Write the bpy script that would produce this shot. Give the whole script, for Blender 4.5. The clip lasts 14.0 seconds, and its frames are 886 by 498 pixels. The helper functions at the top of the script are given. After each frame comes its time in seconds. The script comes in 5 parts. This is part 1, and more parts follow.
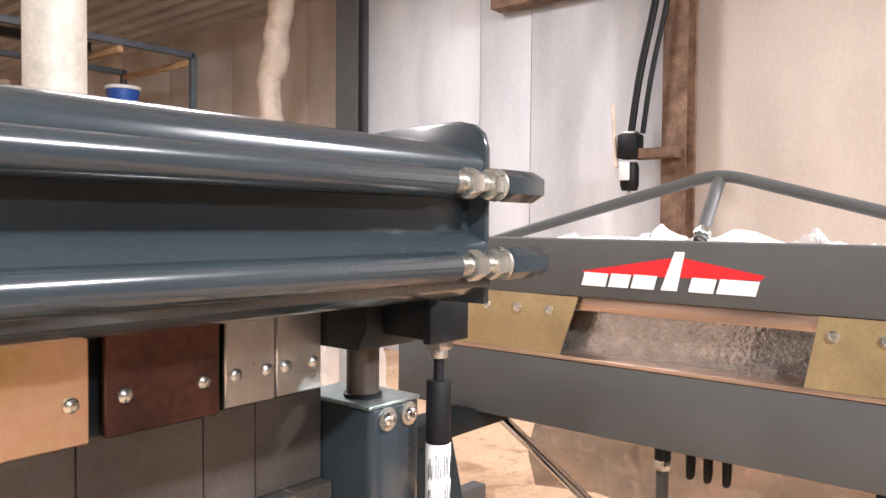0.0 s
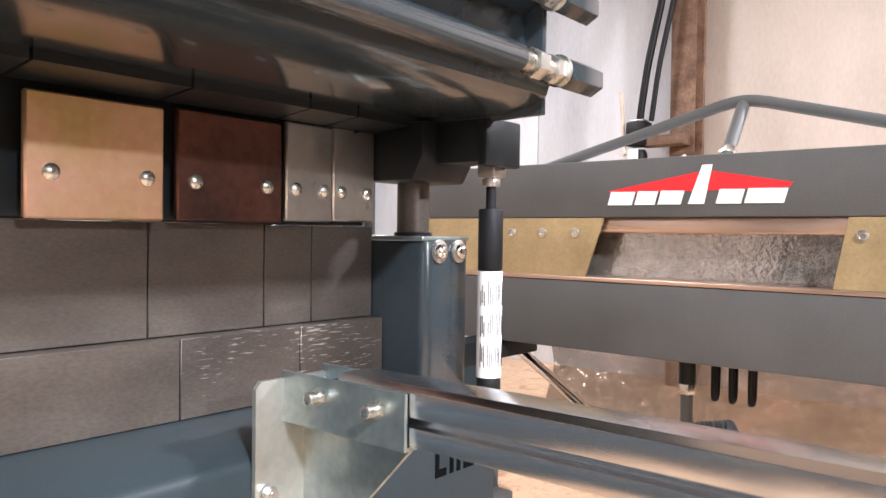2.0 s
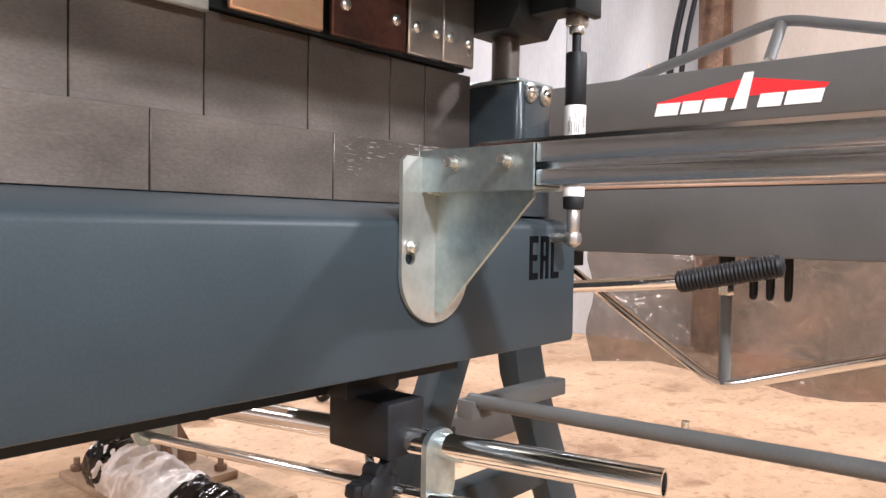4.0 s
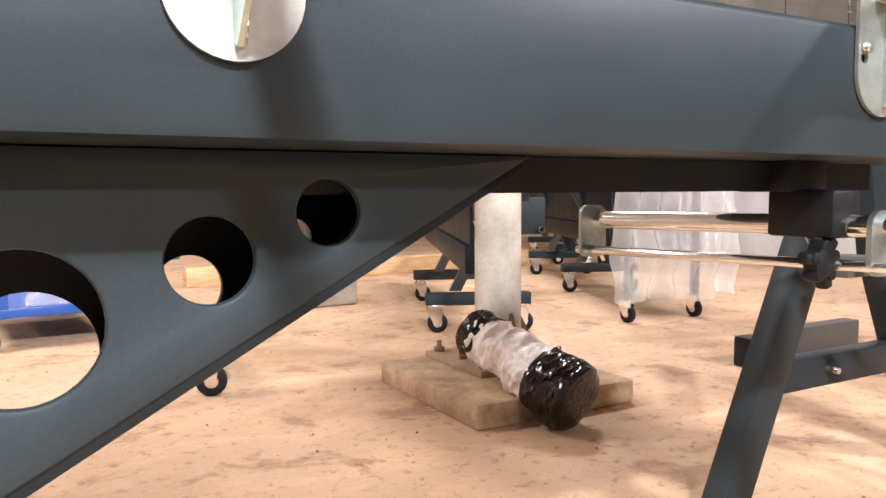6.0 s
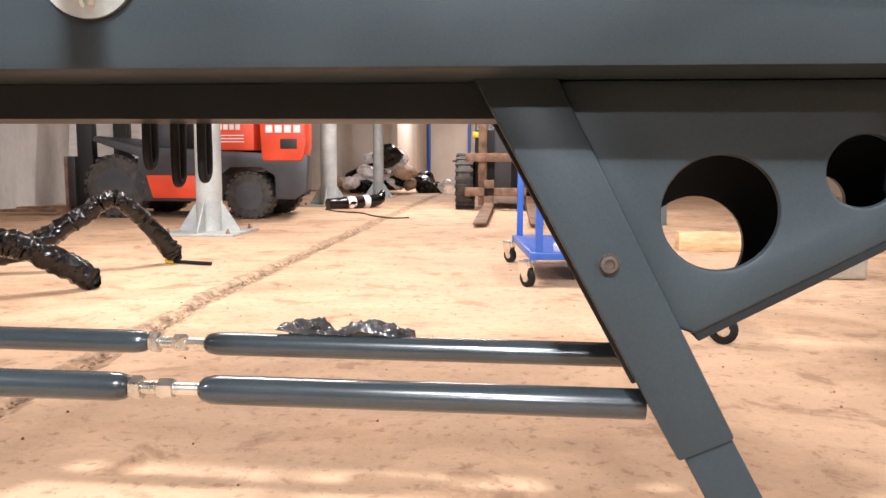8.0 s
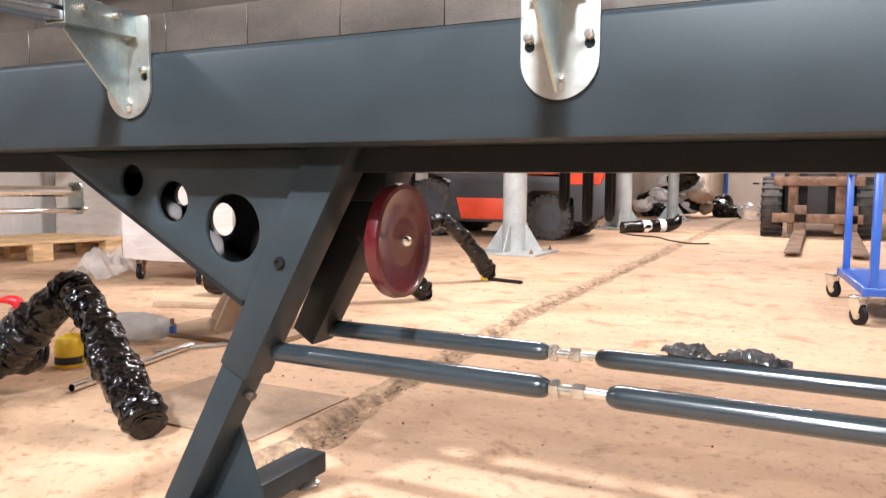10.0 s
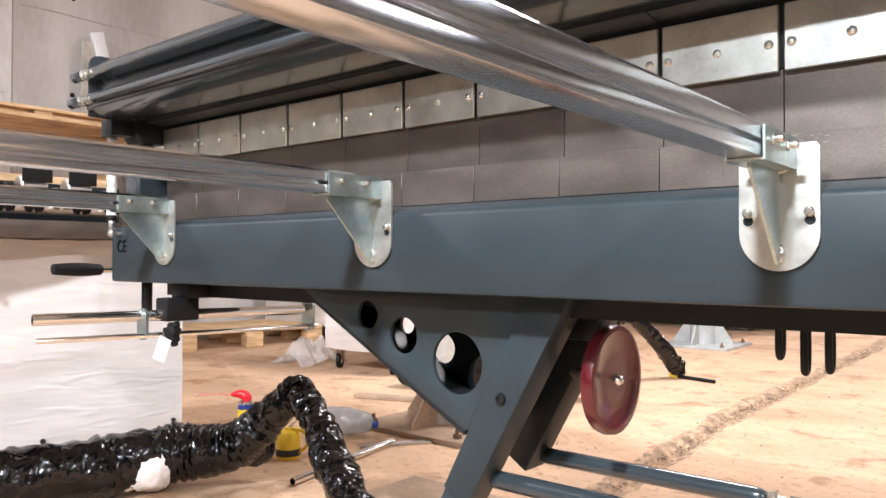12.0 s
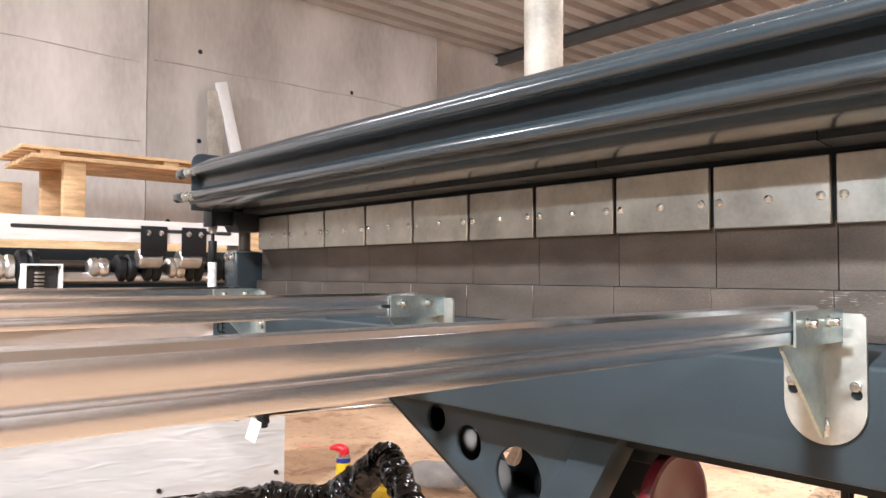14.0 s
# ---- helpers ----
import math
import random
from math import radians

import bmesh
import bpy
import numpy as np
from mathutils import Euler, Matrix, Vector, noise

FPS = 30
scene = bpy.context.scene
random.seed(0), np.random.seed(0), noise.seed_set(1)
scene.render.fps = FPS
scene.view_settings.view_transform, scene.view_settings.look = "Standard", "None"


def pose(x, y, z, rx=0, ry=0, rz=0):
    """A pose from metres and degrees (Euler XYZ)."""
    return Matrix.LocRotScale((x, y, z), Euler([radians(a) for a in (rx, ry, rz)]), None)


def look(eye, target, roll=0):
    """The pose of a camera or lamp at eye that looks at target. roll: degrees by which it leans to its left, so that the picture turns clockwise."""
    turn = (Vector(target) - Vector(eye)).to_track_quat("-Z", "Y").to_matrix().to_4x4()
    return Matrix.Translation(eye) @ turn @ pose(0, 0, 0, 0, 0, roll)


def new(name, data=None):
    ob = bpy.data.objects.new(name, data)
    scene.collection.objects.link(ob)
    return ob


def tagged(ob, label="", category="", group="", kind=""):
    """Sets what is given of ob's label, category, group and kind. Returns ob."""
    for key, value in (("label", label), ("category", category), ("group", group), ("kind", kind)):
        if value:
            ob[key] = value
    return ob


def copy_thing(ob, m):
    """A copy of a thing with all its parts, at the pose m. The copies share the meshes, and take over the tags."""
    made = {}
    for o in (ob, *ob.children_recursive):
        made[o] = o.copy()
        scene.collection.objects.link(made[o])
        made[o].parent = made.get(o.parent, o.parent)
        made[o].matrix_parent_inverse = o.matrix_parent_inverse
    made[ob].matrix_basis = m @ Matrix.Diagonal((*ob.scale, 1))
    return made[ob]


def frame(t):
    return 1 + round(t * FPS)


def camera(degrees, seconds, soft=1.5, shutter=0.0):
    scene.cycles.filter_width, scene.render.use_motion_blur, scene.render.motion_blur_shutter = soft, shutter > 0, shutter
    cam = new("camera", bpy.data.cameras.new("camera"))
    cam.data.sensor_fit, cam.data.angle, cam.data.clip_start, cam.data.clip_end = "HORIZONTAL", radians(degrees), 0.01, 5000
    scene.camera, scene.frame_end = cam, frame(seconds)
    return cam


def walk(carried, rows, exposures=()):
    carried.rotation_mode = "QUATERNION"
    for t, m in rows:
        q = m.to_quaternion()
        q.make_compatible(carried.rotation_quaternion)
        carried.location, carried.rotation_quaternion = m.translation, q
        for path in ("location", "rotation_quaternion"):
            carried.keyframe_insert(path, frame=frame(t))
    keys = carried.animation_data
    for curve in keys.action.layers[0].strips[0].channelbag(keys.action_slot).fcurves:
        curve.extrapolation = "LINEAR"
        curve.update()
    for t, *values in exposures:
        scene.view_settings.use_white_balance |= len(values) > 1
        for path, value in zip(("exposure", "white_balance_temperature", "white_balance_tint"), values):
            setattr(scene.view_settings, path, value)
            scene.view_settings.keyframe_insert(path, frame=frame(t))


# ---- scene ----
cam = camera(60.9, 14.0)
PATH = [
    (0, (0.982, -0.434, 1.056), (2.52, 0.842, 0.986), 0.5),
    (0.5, (0.975, -0.418, 1.02), (2.515, 0.857, 0.958), 0.6),
    (1, (0.965, -0.409, 0.984), (2.504, 0.866, 0.929), 0.7),
    (1.5, (0.953, -0.409, 0.94), (2.491, 0.869, 0.893), 0.8),
    (2, (0.942, -0.412, 0.899), (2.478, 0.868, 0.861), 0.8),
    (2.5, (0.924, -0.414, 0.861), (2.46, 0.867, 0.834), 0.8),
    (2.7, (0.917, -0.423, 0.843), (2.447, 0.866, 0.815), 0.9),
    (4.8, (0.69, -0.441, 0.675), (2.148, 0.924, 0.576), 0.1),
    (5, (0.66, -0.446, 0.656), (2.073, 0.967, 0.563), 0.3),
    (5.5, (0.597, -0.45, 0.619), (1.835, 1.117, 0.502), 0.1),
    (6, (0.527, -0.454, 0.59), (1.503, 1.284, 0.434), -0.3),
    (6.5, (0.45, -0.484, 0.562), (1.115, 1.394, 0.385), -0.0),
    (7, (0.405, -0.517, 0.552), (0.748, 1.442, 0.343), 0.2),
    (7.5, (0.373, -0.552, 0.549), (0.425, 1.435, 0.326), 0.2),
    (8, (0.342, -0.599, 0.546), (0.159, 1.38, 0.321), 0.3),
    (8.5, (0.308, -0.652, 0.549), (-0.078, 1.298, 0.322), 0.4),
    (9, (0.283, -0.698, 0.552), (-0.295, 1.203, 0.323), 0.4),
    (9.2, (0.275, -0.711, 0.555), (-0.379, 1.165, 0.325), 0.4),
    (11.3, (0.234, -0.859, 0.632), (-0.924, 0.771, 0.589), 0.2),
    (11.5, (0.236, -0.866, 0.645), (-0.961, 0.736, 0.619), 0.1),
    (12, (0.247, -0.88, 0.672), (-1.032, 0.657, 0.702), 0.1),
    (12.5, (0.261, -0.882, 0.697), (-1.091, 0.59, 0.747), 0.1),
    (13, (0.28, -0.876, 0.745), (-1.133, 0.539, 0.797), -0.1),
    (13.5, (0.301, -0.862, 0.791), (-1.157, 0.507, 0.846), -0.1),
    (14, (0.337, -0.843, 0.84), (-1.163, 0.478, 0.907), 0.2),
]
EXPOSURES = [(0, -0.03, 6400, 15), (0.5, 0.06, 6300, 15), (1.5, 0.17, 6150, 14), (2.5, 0.13, 6150, 15), (5, -0.08, 6350, 15),
             (6.5, 0.0, 6500, 15), (9, 0.0, 6400, 15), (11.5, 0.0, 6150, 13), (14, 0.0, 6280, 13)]
walk(cam, [(t, look(eye, target, roll)) for t, eye, target, roll in PATH], EXPOSURES)
# ---- light ----
world = bpy.data.worlds.new("world")
scene.world = world
world.use_nodes = True
world.node_tree.nodes["Background"].inputs[0].default_value = (1.0, 0.93, 0.85, 1)
world.node_tree.nodes["Background"].inputs[1].default_value = 0.0


def lamp(x, y, z, target, power, sx, sy, colour, spread=180):
    data = bpy.data.lights.new("hall_lamp", "AREA")
    data.shape, data.size, data.size_y, data.energy, data.color = "RECTANGLE", sx, sy, power, colour
    data.spread = radians(spread)
    ob = new("hall_lamp", data)
    ob.matrix_world = look((x, y, z), target)
    return ob


WARM, NEUTRAL, COOL = (1.0, 0.945, 0.91), (1.0, 0.975, 0.985), (0.93, 0.98, 1.0)
lamp(0.1, -2.68, 3.12, (0.1, 0.2, 0.75), 132, 0.22, 0.12, COOL, 120)
lamp(0.3, -6.3, 3.12, (0.0, 0.0, 0.8), 80, 0.28, 0.16, COOL, 110)
lamp(3.7, -2.4, 3.12, (3.2, 0.2, 0.4), 185, 0.3, 0.15, NEUTRAL, 172)
lamp(-3.7, -2.2, 3.12, (-3.2, 0.6, 0.3), 122, 0.3, 0.15, NEUTRAL, 172)
lamp(3.2, 3.1, 3.12, (3.2, 3.1, 0.0), 115, 0.9, 0.4, NEUTRAL, 176)
lamp(-1.3, 3.0, 3.12, (-1.3, 3.0, 0.0), 132, 1.1, 0.5, WARM, 172)
lamp(-0.3, 8.0, 3.12, (-0.3, 8.0, 0.0), 165, 1.0, 0.6, WARM, 165)
lamp(-1.0, 15.5, 3.12, (-1.0, 15.5, 0.0), 205, 1.0, 0.6, WARM, 165)


# ---- materials ----
def material(name, base, rough=0.5, metal=0.0, vary=0.15, scale=6.0, fine=90.0, bump=0.1, tint=None, stretch=(1, 1, 1),
             rough_vary=0.12, coat=0.0, alpha=1.0, trans=0.0, dist=0.002, emit=0.0, spec=0.5):
    m = bpy.data.materials.new(name)
    m.use_nodes = True
    nt = m.node_tree
    n, l = nt.nodes, nt.links
    b = n["Principled BSDF"]
    tc = n.new("ShaderNodeTexCoord")
    mp = n.new("ShaderNodeMapping")
    mp.inputs["Scale"].default_value = stretch
    l.new(tc.outputs["Object"], mp.inputs["Vector"])
    big = n.new("ShaderNodeTexNoise")
    big.inputs["Scale"].default_value, big.inputs["Detail"].default_value = scale, 5
    small = n.new("ShaderNodeTexNoise")
    small.inputs["Scale"].default_value, small.inputs["Detail"].default_value = fine, 3
    for q in (big, small):
        l.new(mp.outputs[0], q.inputs["Vector"])
    ramp = n.new("ShaderNodeValToRGB")
    dark = [c * (1 - vary) for c in base]
    lite = [min(1, c * (1 + vary)) for c in (tint or base)]
    ramp.color_ramp.elements[0].position, ramp.color_ramp.elements[1].position = 0.3, 0.7
    ramp.color_ramp.elements[0].color, ramp.color_ramp.elements[1].color = (*dark, 1), (*lite, 1)
    l.new(big.outputs[0], ramp.inputs[0])
    mix = n.new("ShaderNodeMix")
    mix.data_type, mix.blend_type = "RGBA", "OVERLAY"
    mix.inputs[0].default_value = min(0.6, vary * 1.5)
    l.new(ramp.outputs[0], mix.inputs[6])
    l.new(small.outputs[0], mix.inputs[7])
    info = n.new("ShaderNodeObjectInfo")
    hsv = n.new("ShaderNodeHueSaturation")
    mr0 = n.new("ShaderNodeMapRange")
    mr0.inputs[3].default_value, mr0.inputs[4].default_value = 1 - vary * 0.5, 1 + vary * 0.5
    l.new(info.outputs["Random"], mr0.inputs[0])
    l.new(mr0.outputs[0], hsv.inputs["Value"])
    l.new(mix.outputs[2], hsv.inputs["Color"])
    l.new(hsv.outputs[0], b.inputs["Base Color"])
    mr = n.new("ShaderNodeMapRange")
    mr.inputs[3].default_value, mr.inputs[4].default_value = max(0.02, rough - rough_vary), min(1, rough + rough_vary)
    l.new(big.outputs[0], mr.inputs[0])
    l.new(mr.outputs[0], b.inputs["Roughness"])
    b.inputs["Metallic"].default_value = metal
    b.inputs["Specular IOR Level"].default_value = spec
    b.inputs["Coat Weight"].default_value = coat
    b.inputs["Alpha"].default_value = alpha
    b.inputs["Transmission Weight"].default_value = trans
    if emit:
        b.inputs["Emission Color"].default_value = (*base, 1)
        b.inputs["Emission Strength"].default_value = emit
    if bump:
        bp = n.new("ShaderNodeBump")
        bp.inputs["Strength"].default_value, bp.inputs["Distance"].default_value = bump, dist
        l.new(small.outputs[0], bp.inputs["Height"])
        l.new(bp.outputs[0], b.inputs["Normal"])
    return m


def crinkled(m):
    """Turns the fine relief of a film into sharp creases."""
    fine = [q for q in m.node_tree.nodes if q.type == "TEX_NOISE"][1]
    fine.noise_type = "RIDGED_MULTIFRACTAL"
    fine.inputs["Detail"].default_value, fine.inputs["Distortion"].default_value = 4, 0.6


def floor_material():
    m = material("floor_concrete", (0.50, 0.330, 0.205), 0.78, 0, 0.08, 1.6, 60, 0.5, tint=(0.56, 0.380, 0.245), dist=0.003)
    nt = m.node_tree
    n, l = nt.nodes, nt.links
    tc = [q for q in n if q.type == "TEX_COORD"][0]
    b = n["Principled BSDF"]
    col = b.inputs["Base Color"].links[0].from_socket
    # (noise scale, detail, distortion, stretch, ramp low, ramp high, stain colour, strength)
    for sc, det, dis, stretch, lo, hi, stain, amount in (
            (1.3, 12, 0.5, (0.8, 1.2, 1), 0.52, 0.64, (0.66, 0.58, 0.50), 0.60),
            (5.0, 14, 0.5, (1, 1, 1), 0.57, 0.63, (0.56, 0.48, 0.42), 0.65),
            (5.0, 14, 0.4, (0.7, 1.3, 1), 0.50, 0.42, (1.22, 1.20, 1.18), 0.45),
            (30.0, 8, 0.3, (1, 1, 1), 0.56, 0.68, (0.54, 0.45, 0.39), 0.80),
            (110.0, 2, 0.0, (1, 1, 1), 0.66, 0.73, (0.42, 0.34, 0.29), 0.85)):
        mp = n.new("ShaderNodeMapping")
        mp.inputs["Scale"].default_value = stretch
        l.new(tc.outputs["Object"], mp.inputs["Vector"])
        st = n.new("ShaderNodeTexNoise")
        st.inputs["Scale"].default_value, st.inputs["Detail"].default_value, st.inputs["Distortion"].default_value = sc, det, dis
        st.inputs["Roughness"].default_value = 0.62
        l.new(mp.outputs[0], st.inputs["Vector"])
        rp = n.new("ShaderNodeMapRange")
        rp.inputs[1].default_value, rp.inputs[2].default_value = lo, hi
        l.new(st.outputs[0], rp.inputs[0])
        am = n.new("ShaderNodeMath")
        am.operation = "MULTIPLY"
        am.inputs[1].default_value = amount
        l.new(rp.outputs[0], am.inputs[0])
        mx = n.new("ShaderNodeMix")
        mx.data_type, mx.blend_type = "RGBA", "MULTIPLY"
        mx.inputs[7].default_value = (*stain, 1)
        l.new(am.outputs[0], mx.inputs[0])
        l.new(col, mx.inputs[6])
        col = mx.outputs[2]
    l.new(col, b.inputs["Base Color"])
    return m


def scuffed_steel():
    """Dark ground steel with short bright scratches along the edge."""
    m = material("scuffed_dark_steel", (0.108, 0.089, 0.075), 0.40, 0.6, 0.22, 11, 260, 0.20, stretch=(1, 1, 2.2), rough_vary=0.12, dist=0.0006)
    n, l = m.node_tree.nodes, m.node_tree.links
    b = n["Principled BSDF"]
    tc = [q for q in n if q.type == "TEX_COORD"][0]
    mp = n.new("ShaderNodeMapping")
    mp.inputs["Scale"].default_value = (26, 1, 260)
    l.new(tc.outputs["Object"], mp.inputs["Vector"])
    st = n.new("ShaderNodeTexNoise")
    st.inputs["Scale"].default_value, st.inputs["Detail"].default_value = 3.0, 2
    l.new(mp.outputs[0], st.inputs["Vector"])
    patch = n.new("ShaderNodeTexNoise")
    patch.inputs["Scale"].default_value = 7.0
    l.new(tc.outputs["Object"], patch.inputs["Vector"])
    mul = n.new("ShaderNodeMath")
    mul.operation = "MULTIPLY"
    l.new(st.outputs[0], mul.inputs[0])
    l.new(patch.outputs[0], mul.inputs[1])
    rp = n.new("ShaderNodeMapRange")
    rp.inputs[1].default_value, rp.inputs[2].default_value = 0.405, 0.45
    l.new(mul.outputs[0], rp.inputs[0])
    mx = n.new("ShaderNodeMix")
    mx.data_type = "RGBA"
    mx.inputs[7].default_value = (0.33, 0.30, 0.275, 1)
    l.new(rp.outputs[0], mx.inputs[0])
    l.new(b.inputs["Base Color"].links[0].from_socket, mx.inputs[6])
    l.new(mx.outputs[2], b.inputs["Base Color"])
    return m


PAINT = material("blue_grey_paint", (0.0245, 0.0325, 0.0375), 0.22, 0, 0.10, 9, 260, 0.06, coat=0.4, rough_vary=0.05, dist=0.0006)
PAINT_B = material("blue_grey_powder_coat", (0.0265, 0.0350, 0.0395), 0.42, 0, 0.12, 7, 420, 0.14, spec=0.17, rough_vary=0.06, dist=0.0006)
# darker copy of the blue-grey paint; shade of recessed parts is in its colour
PAINT_D = material("dark_and_shaded_paint", (0.012, 0.015, 0.017), 0.45, 0, 0.12, 9, 200, 0.08, spec=0.25, dist=0.0006)
GREY = material("grey_powder_coat", (0.095, 0.095, 0.092), 0.5, 0, 0.10, 8, 300, 0.1, spec=0.3, rough_vary=0.06, dist=0.0006)
DSTEEL = material("dark_ground_steel", (0.108, 0.089, 0.075), 0.42, 0.6, 0.22, 11, 260, 0.20, stretch=(1, 1, 2.2), rough_vary=0.12, dist=0.0006)
SCUFFED = scuffed_steel()
ZINC = material("zinc_plate", (0.60, 0.61, 0.57), 0.40, 0.9, 0.14, 22, 160, 0.08, tint=(0.62, 0.62, 0.57), rough_vary=0.12, dist=0.0005)
ZINC_B = material("blue_zinc_plate", (0.34, 0.43, 0.47), 0.34, 0.9, 0.16, 18, 160, 0.06, tint=(0.44, 0.50, 0.47), dist=0.0005)
YZINC = material("yellow_passivated_plate", (0.78, 0.59, 0.20), 0.36, 0.8, 0.15, 12, 160, 0.06, tint=(0.82, 0.47, 0.38), dist=0.0005)
RZINC = material("burnt_red_plate", (0.085, 0.05, 0.043), 0.36, 0.7, 0.3, 9, 140, 0.08, tint=(0.155, 0.060, 0.040), dist=0.0005)
STEEL = material("bare_steel", (0.60, 0.58, 0.55), 0.32, 0.95, 0.1, 30, 200, 0.06, dist=0.0004)
NUTS = material("zinc_nut", (0.66, 0.65, 0.60), 0.28, 0.95, 0.12, 60, 300, 0.06, dist=0.0003)
CHROME = material("chrome", (0.80, 0.79, 0.77), 0.12, 1.0, 0.05, 20, 200, 0.02, rough_vary=0.05, dist=0.0003)
ALU = material("aluminium_rail", (0.79, 0.805, 0.83), 0.22, 1.0, 0.02, 10, 120, 0.004, stretch=(6, 0.3, 6), rough_vary=0.03, dist=0.0003)
BLACK = material("black_plastic", (0.008, 0.008, 0.009), 0.5, 0, 0.2, 40, 300, 0.15, dist=0.0006, spec=0.25)
RUBBER = material("tyre_rubber", (0.030, 0.028, 0.026), 0.75, 0, 0.25, 14, 90, 0.3, tint=(0.06, 0.052, 0.044))
WRAP = material("black_film", (0.004, 0.0036, 0.0036), 0.12, 0, 0.25, 30, 48, 0.75, rough_vary=0.06, dist=0.006)
crinkled(WRAP)
WHITEWRAP = material("white_film", (0.90, 0.88, 0.87), 0.28, 0, 0.16, 30, 32, 0.8, tint=(0.86, 0.80, 0.77), dist=0.014)
CLEAR = material("clear_film", (0.85, 0.83, 0.80), 0.2, 0, 0.06, 9, 40, 0.6, alpha=0.26, dist=0.01)
CURTAIN = material("milky_film", (0.80, 0.78, 0.76), 0.2, 0, 0.1, 9, 30, 0.5, alpha=0.40, dist=0.008)
crinkled(CURTAIN)
FOIL = material("bubble_film", (0.58, 0.55, 0.52), 0.13, 0.85, 0.2, 30, 130, 0.4, dist=0.003)
SKIRT = material("hanging_film", (0.46, 0.38, 0.32), 0.20, 0.35, 0.35, 9, 34, 0.7, alpha=0.55, dist=0.010)
crinkled(SKIRT)
CRATE = material("white_wrapped_board", (0.74, 0.70, 0.67), 0.18, 0, 0.08, 5, 9, 0.45, stretch=(1, 0.8, 4), coat=0.5, dist=0.010)
crinkled(CRATE)
RED = material("red_lacquer", (0.075, 0.005, 0.008), 0.32, 0, 0.15, 16, 200, 0.04, coat=0.5, dist=0.0005)
REDP = material("orange_red_paint", (0.72, 0.075, 0.03), 0.42, 0, 0.1, 5, 120, 0.05, dist=0.001)
FKGREY = material("forklift_grey", (0.048, 0.050, 0.055), 0.45, 0, 0.15, 6, 120, 0.08, dist=0.001)
RUST = material("rusty_steel", (0.16, 0.085, 0.05), 0.7, 0.25, 0.35, 9, 80, 0.3, tint=(0.24, 0.15, 0.10))
BRASS = material("brass_plate", (0.42, 0.32, 0.17), 0.45, 0.6, 0.14, 14, 240, 0.12, dist=0.0006)
COPPER = material("bronze_strip", (0.66, 0.50, 0.40), 0.3, 0.9, 0.1, 12, 200, 0.08, stretch=(1, 0.2, 6), dist=0.0006)
WOOD = material("pine_wood", (0.60, 0.39, 0.20), 0.6, 0, 0.22, 7, 60, 0.3, stretch=(1, 1, 6), tint=(0.66, 0.45, 0.25))
BOARD = material("grey_brown_board", (0.36, 0.25, 0.165), 0.7, 0, 0.2, 8, 70, 0.25)
CONC = material("pedestal_concrete", (0.44, 0.305, 0.19), 0.85, 0, 0.22, 12, 70, 0.6, tint=(0.50, 0.36, 0.235))
COLP = material("column_grey_paint", (0.40, 0.365, 0.31), 0.5, 0, 0.16, 7, 60, 0.14, tint=(0.48, 0.44, 0.38))
COLB = material("column_blue_grey", (0.33, 0.36, 0.36), 0.45, 0, 0.12, 6, 60, 0.12, tint=(0.42, 0.43, 0.41))
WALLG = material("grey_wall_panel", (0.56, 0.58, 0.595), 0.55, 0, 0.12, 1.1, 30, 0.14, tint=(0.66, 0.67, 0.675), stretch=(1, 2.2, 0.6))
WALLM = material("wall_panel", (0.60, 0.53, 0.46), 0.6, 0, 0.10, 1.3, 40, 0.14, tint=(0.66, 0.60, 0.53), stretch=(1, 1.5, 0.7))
WALLC = material("wall_concrete", (0.56, 0.53, 0.495), 0.8, 0, 0.14, 1.7, 22, 0.3, tint=(0.66, 0.635, 0.605), stretch=(1, 1.3, 0.5))
DECK = material("roof_deck", (0.58, 0.56, 0.535), 0.45, 0.2, 0.14, 2, 50, 0.06)
BLUEP = material("blue_paint", (0.025, 0.10, 0.42), 0.35, 0, 0.1, 10, 200, 0.05)
BLUES = material("rack_blue_grey", (0.12, 0.14, 0.16), 0.5, 0, 0.15, 8, 100, 0.08)
LAG = material("pipe_lagging", (0.62, 0.52, 0.42), 0.8, 0, 0.14, 9, 60, 0.6, dist=0.01)
WHITE = material("white_print", (0.85, 0.85, 0.84), 0.5, 0, 0.03, 20, 100, 0.0)
REDL = material("red_print", (0.75, 0.02, 0.025), 0.45, 0, 0.04, 20, 100, 0.0)
INK = material("black_print", (0.02, 0.02, 0.02), 0.5, 0, 0.1, 20, 100, 0.0)
MARK = material("matt_black_print", (0.0025, 0.0025, 0.003), 0.9, 0, 0.1, 20, 100, 0.0, spec=0.05)
LABEL = material("paper_label", (0.80, 0.79, 0.77), 0.45, 0, 0.04, 30, 100, 0.0)
YELLOW = material("yellow_enamel", (0.82, 0.56, 0.03), 0.3, 0, 0.08, 20, 100, 0.03)
CANBLUE = material("can_blue", (0.02, 0.035, 0.22), 0.3, 0, 0.08, 20, 100, 0.0)
CAPRED = material("red_cap", (0.72, 0.02, 0.03), 0.35, 0, 0.06, 20, 100, 0.0)
RUBBLE = material("joint_rubble", (0.24, 0.158, 0.098), 0.95, 0, 0.35, 22, 90, 0.9, tint=(0.40, 0.275, 0.175), dist=0.01)
FLOORM = floor_material()

# ---- mesh helpers ----
ORIGIN = {}


def thing(name, label, category, loc=(0, 0, 0), group="", kind=""):
    ob = new(name)
    ob.empty_display_size = 0.05
    ob.location = loc
    ORIGIN[ob.name] = Vector(loc)
    return tagged(ob, label, category, group, kind)


